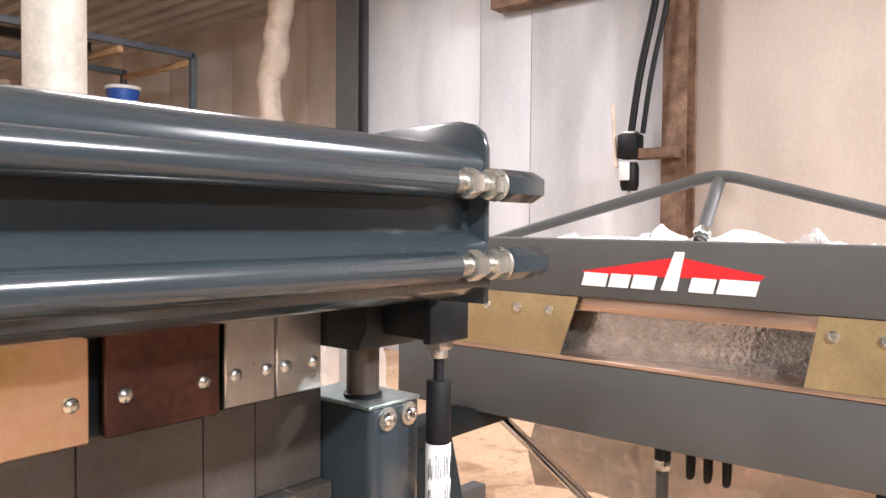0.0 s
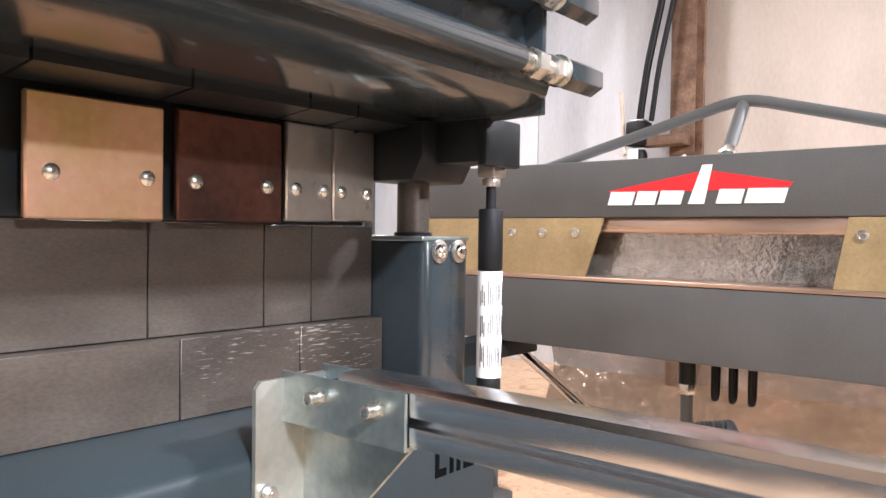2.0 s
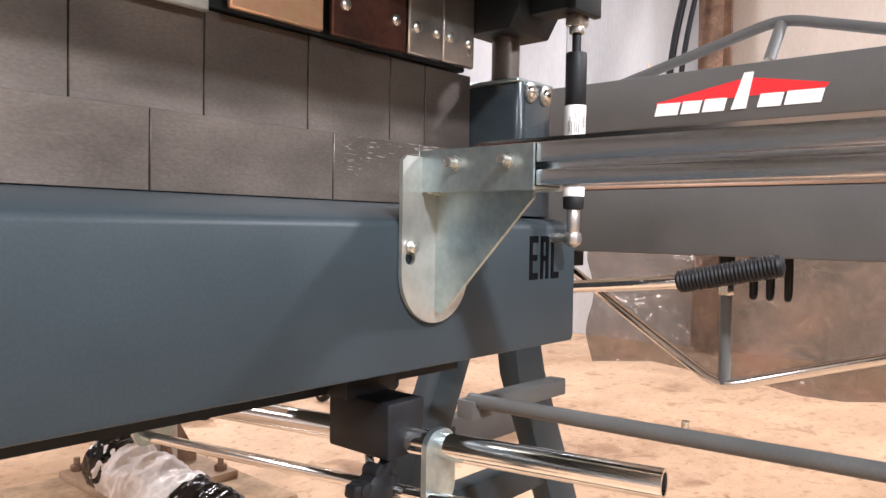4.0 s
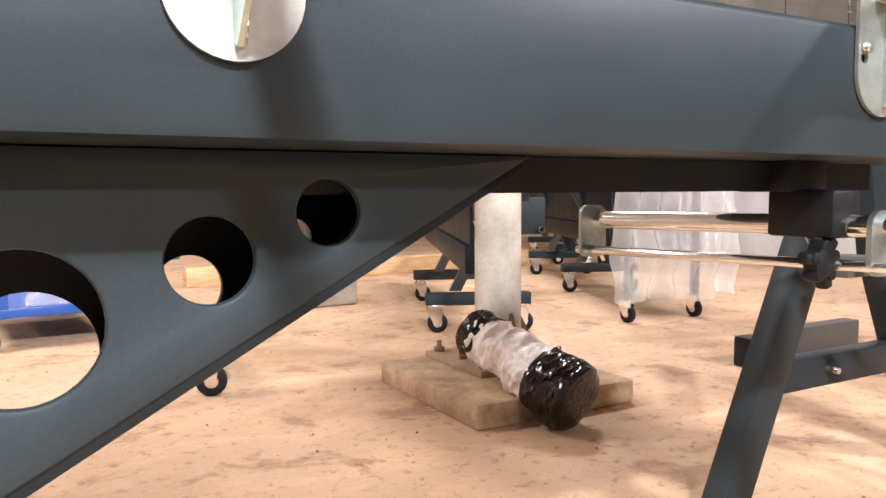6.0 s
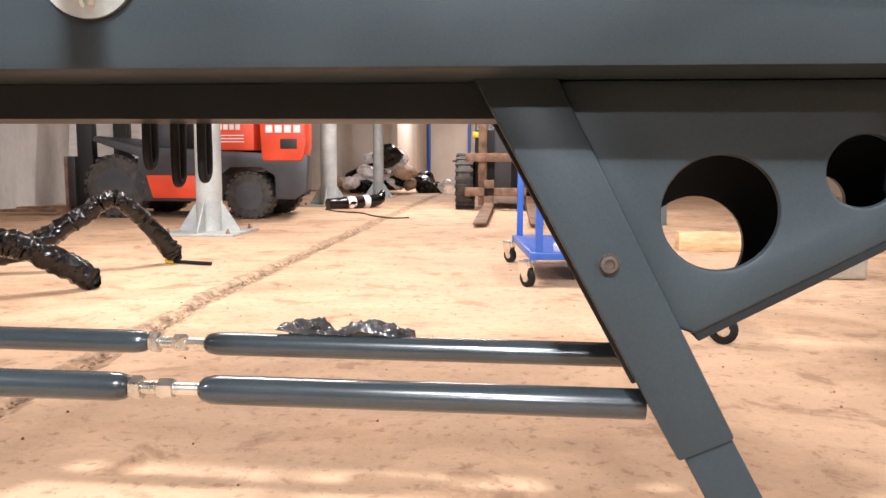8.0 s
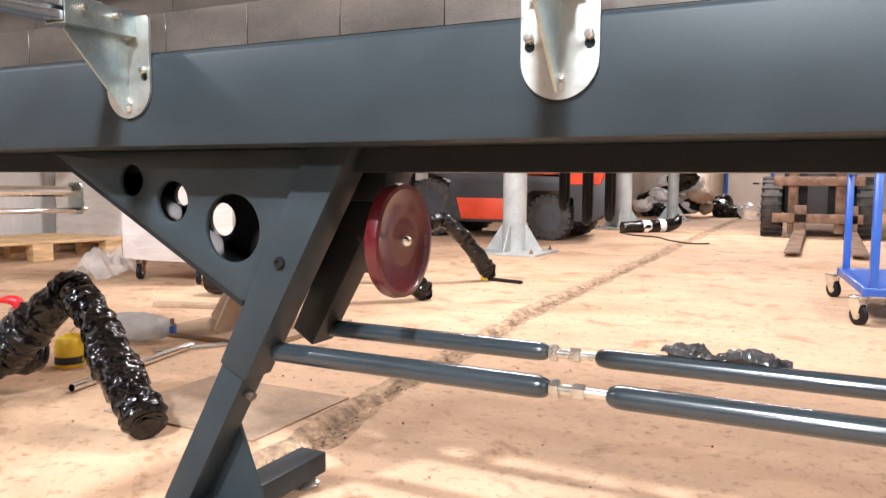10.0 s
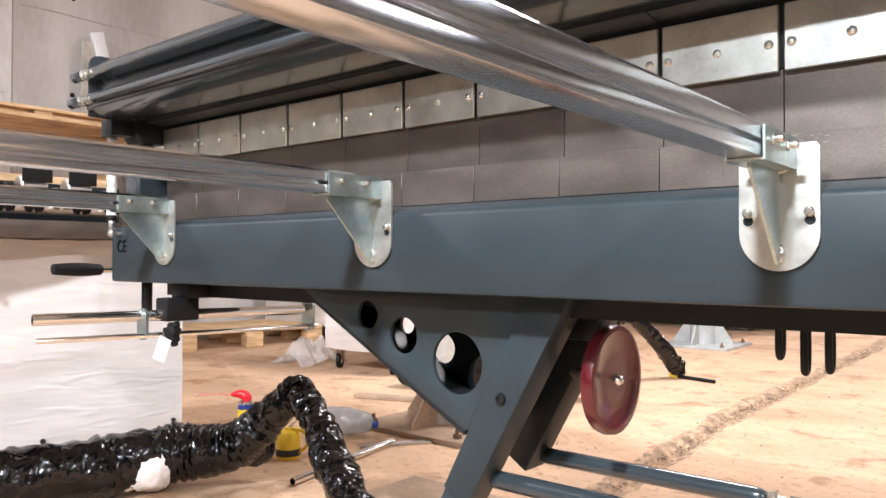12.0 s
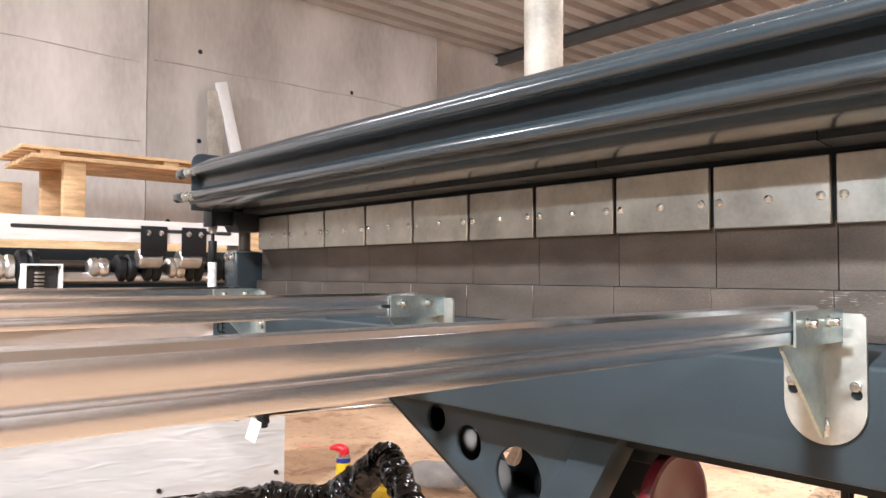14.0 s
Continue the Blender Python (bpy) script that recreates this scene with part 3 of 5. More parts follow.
def rack():
    root = thing("storage_rack", "blue-grey steel storage rack frame by the wall", "rack", (4.6, 7.0, 0))
    for x in (3.4, 5.25):
        for y in (6.4, 7.8):
            part("post", box(x - 0.03, x + 0.03, y - 0.03, y + 0.03, 0, 2.74, 0.004), BLUES, root)
    for y in (6.4, 7.8):
        part("rail", box(1.6, 5.25, y - 0.03, y + 0.03, 2.68, 2.74, 0.004), BLUES, root)
        part("rail", box(1.6, 5.25, y - 0.025, y + 0.025, 2.08, 2.14, 0.004), WOOD, root, "pale timber rail")
    for x in (1.7, 3.4, 4.5, 5.25):
        part("cross_rail", box(x - 0.025, x + 0.025, 6.4, 7.8, 2.62, 2.68, 0.004), WOOD, root, "pale timber rail")
    part("shelf", box(1.6, 5.25, 6.35, 7.85, 1.98, 2.06, 0.004), WOOD, root, "timber shelf boards")
    for x in (1.7,):
        for y in (6.4, 7.8):
            part("post", box(x - 0.03, x + 0.03, y - 0.03, y + 0.03, 0, 2.74, 0.004), BLUES, root)


rack()
root = thing("bucket", "blue bucket with a white rim on the rack shelf", "bucket", (4.62, 6.6, 2.06))
part("body", lathe([(0.11, 0.0), (0.15, 0.20), (0.155, 0.24)], (4.62, 6.6, 2.06)), BLUEP, root)
part("rim", lathe([(0.155, 0.235), (0.168, 0.24), (0.168, 0.27), (0.15, 0.275)], (4.62, 6.6, 2.06)), WHITE, root, "white rim")
for k in range(4):
    solo("cardboard_box", box(2.0 + k * 0.42, 2.36 + k * 0.42, 6.6, 7.2, 2.06, 2.25 + 0.05 * (k % 3), 0.006), BOARD if k % 2 else WOOD, "brown cardboard box on the rack shelf", "box", group="boxes on the rack")

# ---- the folding machine ----
M = thing("folding_machine", "blue-grey manual sheet-metal folding machine on splayed legs", "folding machine", (0, 0, 0))
beam = part("lower_beam", prism([(0.0, 0.628), (0.0, 0.741), (0.002, 0.746), (0.006, 0.749), (0.07, 0.764), (0.15, 0.764), (0.15, 0.62), (0.008, 0.62), (0.002, 0.622)], "x", -1.515, 1.515), PAINT_B, M, "satin blue-grey front beam")
def bars(cells, x0, z0, w, h):
    return join(*[box(x0 + a * w, x0 + b * w, -0.0008, 0.0002, z0 + c * h, z0 + d * h) for a, b, c, d in cells])


T = 0.33
for name, x0, cells in (("letter_e", 1.430, ((0, T, 0, 1), (T, 1, 0, .15), (T, .9, .43, .57), (T, 1, .85, 1))),
                        ("letter_a", 1.4495, ((0, T, 0, .88), (1 - T, 1, 0, .88), (0, 1, .86, 1), (T, 1 - T, .42, .54))),
                        ("letter_c", 1.469, ((0, T, 0, 1), (T, 1, 0, .15), (T, 1, .85, 1)))):
    part(name, bars(cells, x0, 0.691, 0.0145, 0.044), MARK, beam, "black printed letter of the EAC mark")
part("conformity_mark", lettering("CE", 0.040, pose(-1.468, -0.0006, 0.690, 90, 0, 0), wide=0.9), MARK, beam, "black printed CE mark")
# the shade below the beam is coloured into this channel
part("channel", prism([(0.10, 0.619), (0.10, 0.587), (0.19, 0.587), (0.19, 0.619), (0.184, 0.619), (0.184, 0.593), (0.106, 0.593), (0.106, 0.619)], "x", -1.44, 1.44), PAINT_D, M, "channel under the beam, shade put into its colour")

BOUNDS = [-1.418, -1.267, -1.108, -0.950, -0.793, -0.636, -0.480, -0.324, -0.171, -0.018, 0.135, 0.29, 0.445, 0.60, 0.755, 0.91, 1.016, 1.116, 1.2155, 1.3145, 1.3638, 1.436]
for a, b in zip(BOUNDS, BOUNDS[1:]):
    part("jaw_block", box(a + 0.0004, b - 0.0004, 0.085, 0.16, 0.8231, 0.905, 0.0006, 1), DSTEEL, M)
low = BOUNDS[:16] + [1.065, 1.232, 1.34, 1.436]
for a, b in zip(low, low[1:]):
    part("jaw_block", box(a + 0.0004, b - 0.0004, 0.07, 0.16, 0.7645, 0.8225, 0.0006, 1), SCUFFED, M)


def bolt_head(x, y, z, r=0.0056):
    return turned(lathe([(r, 0), (r * 0.95, r * 0.35), (r * 0.6, r * 0.62), (r * 0.15, r * 0.7)], seg=14), Matrix.Translation((x, y, z)) @ pose(0, 0, 0, 90, 0, 0))


def clamp_plate(a, b, z0, z1, y, mat, bolts, label=""):
    p = part("clamp_plate", box(a, b, y, y + 0.006, z0, z1, 0.0014, 1), mat, M, label)
    for x in bolts:
        part("bolt", bolt_head(x, y, 0.934), NUTS, p)
    return p


for a, b in zip(BOUNDS[:17], BOUNDS[1:18]):
    wdt = b - a
    bolts = [a + 0.012, (a + b) / 2, b - 0.014] if wdt > 0.12 else [a + 0.02, b - 0.02]
    clamp_plate(a + 0.003, b - 0.003, 0.900, 0.982, 0.073, ZINC, bolts)
clamp_plate(1.1265, 1.2165, 0.9055, 0.983, 0.066, YZINC, [1.1415, 1.2035], "iridescent yellow-pink passivated clamp plate")
clamp_plate(1.2275, 1.3185, 0.906, 0.985, 0.068, RZINC, [1.2415, 1.3035], "heat-tinted dark red clamp plate")
clamp_plate(1.3240, 1.3728, 0.908, 0.988, 0.070, STEEL, [1.3335, 1.3635], "brushed steel clamp plate")
clamp_plate(1.3738, 1.4230, 0.909, 0.989, 0.070, STEEL, [1.3830, 1.4130], "brushed steel clamp plate")
# bar and shoes carry the shade of the recess in their dark colour
part("clamp_bar", box(-1.415, 1.42, 0.08, 0.15, 0.906, 1.0, 0.002), PAINT_D, M, "bar behind the clamp plates, recess shade put into its colour")
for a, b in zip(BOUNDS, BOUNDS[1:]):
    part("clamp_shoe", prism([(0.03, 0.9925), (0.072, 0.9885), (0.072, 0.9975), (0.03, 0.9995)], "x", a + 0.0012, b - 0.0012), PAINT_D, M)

UP = [(-0.085, 1.002), (-0.096, 1.008), (-0.099, 1.016), (-0.099, 1.034), (-0.093, 1.041), (-0.076, 1.049), (-0.076, 1.074), (-0.088, 1.081), (-0.0905, 1.088), (-0.0905, 1.102), (-0.087, 1.107), (-0.079, 1.113),
      (-0.066, 1.1165), (0.16, 1.114), (0.16, 1.0), (0.02, 0.9995), (-0.06, 0.9965)]
upper = part("upper_beam", prism(UP, "x", -1.444, 1.444), PAINT, M, "glossy blue-grey clamping beam")
for s in (-1, 1):
    arch = [(-0.092, 0.994), (-0.092, 1.113), (-0.088, 1.125), (-0.079, 1.132), (-0.066, 1.135), (-0.02, 1.1345), (0.17, 1.125), (0.17, 0.99)]
    part("end_plate", prism(arch, "x", s * 1.444, s * 1.45, 0.001), PAINT, M)
    for z, y, r in ((1.0845, -0.102, 0.0108), (1.0255, -0.107, 0.0108)):
        if s > 0:
            part("tension_rod", rod((-1.388, y, z), (1.388, y, z), r, seg=24, bevel=0.002), PAINT, M, "painted tension tube")
        st = part("threaded_stud", rod((s * 1.38, y, z), (s * 1.46, y, z), 0.0062, seg=16), NUTS, M, "bare zinc threaded stud")
        part("nut", hexnut((s * 1.404, y, z), (s * 1.418, y, z), 0.0112), NUTS, st)
        part("nut", hexnut((s * 1.429, y, z), (s * 1.441, y, z), 0.0112), NUTS, st)
        part("washer", rod((s * 1.4412, y, z), (s * 1.4437, y, z), 0.0125), NUTS, st)
        for q in range(5):
            part("thread", rod((s * (1.3895 + q * 0.0026), y, z), (s * (1.391 + q * 0.0026), y, z), 0.0074, seg=14), NUTS, st)
        part("hex_cap", hexnut((s * 1.447, y, z), (s * 1.496, y, z), 0.0125, 0.0018), PAINT, M, "long painted hexagon cap")
    # end column, lifting stem and gas spring
    def span(u, v):
        return min(s * u, s * v), max(s * u, s * v)
    col = part("end_column", prism(rounded(*span(1.437, 1.500), 0.020, 0.115, 0.009), "z", 0.755, 0.893, 0.001), PAINT, M, "blue-grey square end column")
    part("cap_plate", box(*span(1.435, 1.501), 0.022, 0.116, 0.8935, 0.8975, 0.001, 1), ZINC_B, col, "shiny galvanised cap plate")
    for bx in (1.454, 1.482):
        part("washer", rod((s * bx, 0.020, 0.884), (s * bx, 0.0175, 0.884), 0.0105, seg=24, bevel=0.0006), NUTS, col)
        part("screw", turned(lathe([(0.0072, 0), (0.0068, 0.0022), (0.0052, 0.0042), (0.0034, 0.0050), (0.0030, 0.0030), (0.0008, 0.0028)], seg=20), Matrix.Translation((s * bx, 0.0175, 0.884)) @ pose(0, 0, 0, 90, 0, 0)), CHROME, col)
    part("lifting_stem", rod((s * 1.462, 0.058, 0.897), (s * 1.462, 0.058, 0.955), 0.0150, seg=28), DSTEEL, M, "dark oiled steel stem")
    part("stem_collar", lathe([(0.0152, 0.0), (0.0175, 0.0), (0.0175, 0.003), (0.0152, 0.0034)], (s * 1.462, 0.058, 0.8976)), BLACK, col, "black wiper ring")
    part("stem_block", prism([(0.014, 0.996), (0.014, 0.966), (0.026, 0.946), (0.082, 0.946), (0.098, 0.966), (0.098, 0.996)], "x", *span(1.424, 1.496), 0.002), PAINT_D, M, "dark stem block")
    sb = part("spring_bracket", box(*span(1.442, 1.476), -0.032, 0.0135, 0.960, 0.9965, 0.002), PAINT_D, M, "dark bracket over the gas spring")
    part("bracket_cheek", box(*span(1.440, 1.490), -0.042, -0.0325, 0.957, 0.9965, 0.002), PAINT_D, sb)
    gx, gy = s * 1.472, -0.024
    gas = part("gas_spring", rod((gx, gy, 0.868), (gx, gy, 0.922), 0.0108, seg=28, bevel=0.0016), BLACK, M, "black gas spring with a paper label")
    part("piston_rod", rod((gx, gy, 0.922), (gx, gy, 0.945), 0.0046, seg=14), BLACK, gas)
    part("top_fork", join(rod((gx, gy, 0.941), (gx, gy, 0.950), 0.0078, seg=18, bevel=0.001), box(gx - 0.009, gx + 0.009, gy - 0.009, gy + 0.009, 0.948, 0.9605, 0.002)), STEEL, gas, "bare steel fork")
    part("label", rod((gx, gy, 0.776), (gx, gy, 0.868), 0.0109, seg=28), LABEL, gas, "white paper label with small black print")
    rnd = random.Random(7 + s)
    for k in range(22):
        ang = radians(165 + 9.3 * k)
        for q in range(3 if k % 4 else 0):
            z0 = 0.784 + q * 0.027 + rnd.uniform(0, 0.006)
            bar = box(-0.0003, 0.0003, -0.0002, 0.0002, z0, z0 + rnd.uniform(0.010, 0.021))
            part("print_bar", turned(bar, Matrix.Translation((gx + 0.0111 * math.cos(ang), gy + 0.0111 * math.sin(ang), 0)) @ pose(0, 0, 0, 0, 0, math.degrees(ang) + 90)), INK, gas)
    part("end_cap", rod((gx, gy, 0.763), (gx, gy, 0.776), 0.0106, seg=24, bevel=0.002), BLACK, gas)
    part("ball_joint", join(rod((gx, gy, 0.738), (gx, gy, 0.763), 0.0068, seg=16, bevel=0.001), lathe([(0.003, -0.009), (0.0085, -0.005), (0.0095, 0), (0.0085, 0.005), (0.003, 0.009)], (gx, gy, 0.733)), rod((gx, gy, 0.733), (gx, 0.002, 0.733), 0.005, seg=14)), STEEL, gas, "bare steel ball joint")
    # legs
    def lx(z, off):
        return s * (off + (0.622 - z) * 0.554)
    leg = part("front_leg", prism([(lx(0.622, 0.305), 0.622), (lx(0.622, 0.378), 0.622), (lx(0.303, 0.366), 0.303), (lx(0.280, 0.305), 0.280)], "y", 0.07, 0.13, 0.003), PAINT_B, M, "splayed blue-grey leg sleeve")
    part("lower_leg", prism([(lx(0.33, 0.312), 0.33), (lx(0.33, 0.364), 0.33), (lx(0.035, 0.362), 0.035), (lx(0.035, 0.312), 0.035)], "y", 0.075, 0.125, 0.002), PAINT_B, leg)
    part("leg_bolt", join(turned(lathe([(0.0086, 0), (0.0086, 0.004), (0.0075, 0.0055), (0.0045, 0.0058), (0.0040, 0.0035), (0.001, 0.0033)], seg=20), Matrix.Translation((s * 0.427, 0.0698, 0.459)) @ pose(0, 0, 0, 90, 0, 0)), rod((s * 0.427, 0.0703, 0.459), (s * 0.427, 0.0690, 0.459), 0.0094, seg=22)), DSTEEL if s > 0 else BLACK, leg)
    if s < 0:
        part("clamp_screw", hexnut((s * 0.5205, 0.10, 0.255), (s * 0.503, 0.10, 0.247), 0.0075), DSTEEL, leg)
    # rear sleeve is coloured darker for the shade behind the front leg
    part("rear_leg", prism([(lx(0.60, 0.30), 0.60), (lx(0.60, 0.37), 0.60), (lx(0.335, 0.352), 0.335), (lx(0.310, 0.30), 0.310)], "y", 0.205, 0.265, 0.003), PAINT_D, M, "rear leg sleeve, shade put into its colour")
    gus = [(s * 0.370, 0.6195), (s * 0.918, 0.6195), (s * 0.904, 0.612), (s * 0.5065, 0.3950), (s * 0.488, 0.4010)]
    if s < 0:
        gus = gus[::-1]
    g1 = part("gusset", prism(gus, "y", 0.0795, 0.0895, 0.004, holes=[(s * 0.523, 0.504, 0.0505), (s * 0.642, 0.5415, 0.031), (s * 0.7295, 0.5735, 0.0245)]), PAINT_B, M, "triangular gusset with three round holes")
    # rear plate and flange: shade inside and underneath is painted in
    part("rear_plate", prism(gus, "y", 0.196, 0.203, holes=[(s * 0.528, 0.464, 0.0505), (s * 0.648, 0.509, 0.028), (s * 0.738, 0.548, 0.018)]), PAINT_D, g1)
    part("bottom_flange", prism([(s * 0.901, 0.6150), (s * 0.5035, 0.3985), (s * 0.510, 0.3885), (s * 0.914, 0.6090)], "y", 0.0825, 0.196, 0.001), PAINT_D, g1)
    part("foot_bar", box(min(s * 0.57, s * 0.63), max(s * 0.57, s * 0.63), 0.03, 0.38, 0.022, 0.062, 0.004), PAINT_B, M, "square foot bar")
    for y in (0.06, 0.35):
        part("levelling_foot", lathe([(0.028, 0), (0.03, 0.005), (0.022, 0.014), (0.010, 0.018), (0.010, 0.023)], (s * 0.60, y, 0.0)), NUTS, M, "zinc levelling foot")
    part("foot_gusset", prism([(s * 0.505, 0.0625), (s * 0.625, 0.0625), (s * 0.560, 0.20)], "y", 0.126, 0.132), PAINT_B, M)

for y, z, xl, xr, r in ((0.115, 0.3185, -0.042, 0.030, 0.0148), (0.25, 0.332, -0.088, -0.020, 0.0138)):
    hook = 0.47
    L = hook + xl
    part("stretcher_tube", lathe([(r, 0.0), (r, L - 0.022), (r * 0.97, L - 0.014), (r * 0.86, L - 0.006), (r * 0.66, L - 0.002), (r * 0.45, L)], (-hook, y, z), "X", 28), PAINT, M)
    L = hook - xr
    part("stretcher_tube", lathe([(r * 0.45, 0.0), (r * 0.66, 0.002), (r * 0.86, 0.006), (r * 0.97, 0.014), (r, 0.022), (r, L)], (xr, y, z), "X", 28), PAINT, M)
    stud = part("turnbuckle_stud", rod((xl - 0.004, y, z), (xr + 0.004, y, z), 0.0062, seg=16), NUTS, M, "bare zinc turnbuckle stud")
    part("nut", hexnut((xl + 0.001, y, z), (xl + 0.013, y, z), 0.0125), NUTS, stud)
    part("nut", hexnut((xl + 0.030, y, z), (xl + 0.046, y, z), 0.0105), NUTS, stud)
    for q in range(6):
        part("thread", rod((xl + 0.0145 + q * 0.0026, y, z), (xl + 0.016 + q * 0.0026, y, z), 0.0072, seg=12), NUTS, stud)
# red disc on the rear leg
disc = part("disc_wheel", turned(lathe([(0.074, -0.010), (0.083, -0.009), (0.085, 0.0), (0.083, 0.009), (0.076, 0.010), (0.070, 0.006), (0.03, 0.0065), (0.004, 0.0065)], seg=56), Matrix.Translation((-0.30, 0.188, 0.488)) @ pose(0, 0, 0, 0, 90, 0)), RED, M, "dark red lacquered disc")
part("hub_bolt", turned(lathe([(0.009, 0), (0.009, 0.006), (0.006, 0.010), (0.002, 0.012)], seg=18), Matrix.Translation((-0.2935, 0.188, 0.488)) @ pose(0, 0, 0, 0, 90, 0)), CHROME, disc)
part("axle", rod((-0.385, 0.215, 0.488), (-0.305, 0.188, 0.488), 0.010), DSTEEL, disc)
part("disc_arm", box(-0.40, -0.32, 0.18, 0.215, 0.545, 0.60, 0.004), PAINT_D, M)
# tool hooks under the channel
for x, z in ((-0.058, 0.553), (-0.026, 0.535), (0.004, 0.540)):
    part("tool_hook", sweep([(x, 0.20, 0.59), (x, 0.20, z), (x, 0.206, z - 0.012), (x, 0.216, z), (x, 0.216, 0.59)], 0.005, 10, 6), BLACK, M, "black hook")
# sliding rods with clamp, one pair at each end
for s in (-1, 1):
    p0, p1 = Vector((s * 1.338, -0.19 if s > 0 else -0.25, 0.5515)), Vector((s * 1.225, 0.372, 0.548))
    d = (p1 - p0)
    part("stop_rod", pipe(p0, p1, 0.0118, 0.003, 24), CHROME, M, "hollow chromed stop rod")
    q0, q1 = p0 + Vector((s * -0.018, 0, -0.041)), p1 + Vector((s * -0.018, 0, -0.041))
    part("thin_rod", rod(q0, q1, 0.0058, seg=16, bevel=0.001), CHROME, M, "thin chromed rod")
    c = p0 + d * 0.46
    part("clamp_block", box(c.x - 0.024, c.x + 0.024, c.y - 0.04, c.y + 0.04, 0.537, 0.588, 0.004), BLACK, M, "dark clamp block")
    part("clamp_neck", box(c.x - 0.034, c.x + 0.030, c.y + 0.004, c.y + 0.075, 0.586, 0.622, 0.003), BLACK, M, "dark mount under the channel")
    if s < 0:
        part("lever_stub", rod((-1.462, 0.06, 0.548), (-1.462, 0.06, 0.622), 0.0125, seg=18, bevel=0.002), BLACK, M, "black stub under the beam end")
        part("paper_tag", turned(box(-0.015, 0.015, -0.0004, 0.0004, -0.052, 0.0, 0.0002, 1), Matrix.Translation((c.x + 0.03, c.y - 0.046, 0.503)) @ pose(0, 0, 0, 0, 20, 25)), LABEL, M, "white paper tag on the knob")
    c2 = p0 + d * 0.335
    part("link_plate", prism(rounded(c2.x - s * 0.006 - 0.019, c2.x - s * 0.006 + 0.019, 0.499, 0.567, 0.016), "y", c2.y - 0.003, c2.y + 0.003), ZINC_B, M, "zinc link plate")
    part("link_plate", prism(rounded(p1.x - s * 0.006 - 0.022, p1.x - s * 0.006 + 0.022, 0.497, 0.568, 0.012), "y", p1.y - 0.02, p1.y - 0.014), ZINC_B, M, "zinc link plate")
    knob = part("knob", lathe([(0.010, -0.012), (0.016, -0.008), (0.016, 0.008), (0.010, 0.012)], (c.x - s * 0.03, c.y - 0.03, 0.513), "Y"), BLACK, M, "black wing knob")
    for ka in range(5):
        w = Vector((math.cos(radians(72 * ka + 20)), 0, math.sin(radians(72 * ka + 20))))
        kc = Vector((c.x - s * 0.03, c.y - 0.03, 0.513)) + w * 0.0165
        part("lobe", rod(kc + Vector((0, -0.0095, 0)), kc + Vector((0, 0.0095, 0)), 0.0068, seg=14, bevel=0.002), BLACK, knob)
    for k in range(3):
        w = box(-0.006, 0.006, -0.007, 0.007, 0.010, 0.030, 0.003)
        part("wing", turned(w, Matrix.Translation((c.x - s * 0.03, c.y - 0.03, 0.513)) @ pose(0, 0, 0, 0, 120 * k + 160, 0)), BLACK, knob)
    part("knob_stud", rod((c.x - s * 0.03, c.y - 0.03, 0.515), (c.x - s * 0.012, c.y, 0.545), 0.004), NUTS, knob)
# bending levers at both ends
for s in (-1, 1):
    line = [(1.50, 0.17, 0.655), (1.60, 0.16, 0.662), (1.652, 0.085, 0.668), (1.685, -0.043, 0.68)] if s > 0 else [(-1.50, 0.21, 0.645), (-1.575, 0.20, 0.646), (-1.612, 0.14, 0.647), (-1.612, 0.022, 0.647)]
    lev = part("lever", sweep(line, 0.0082, 16, 6), CHROME, M, "chromed bending lever")
    grip = [(0.010, 0.0)]
    for k in range(26):
        grip += [(0.0142, 0.004 + k * 0.0045), (0.0128, 0.0062 + k * 0.0045)] if s > 0 else [(0.0135 + 0.003 * math.sin(k * 0.13), 0.004 + k * 0.0045)]
    grip += [(0.012, 0.1205), (0.006, 0.123)]
    g = lathe(grip, seg=20)
    m = Matrix.Translation(line[-1]) @ Vector((0.018, -0.119, 0.026) if s > 0 else (0.006, -0.12, 0.002)).to_track_quat("Z", "Y").to_matrix().to_4x4()
    part("grip", turned(g, m), BLACK, lev, "ribbed black rubber grip")


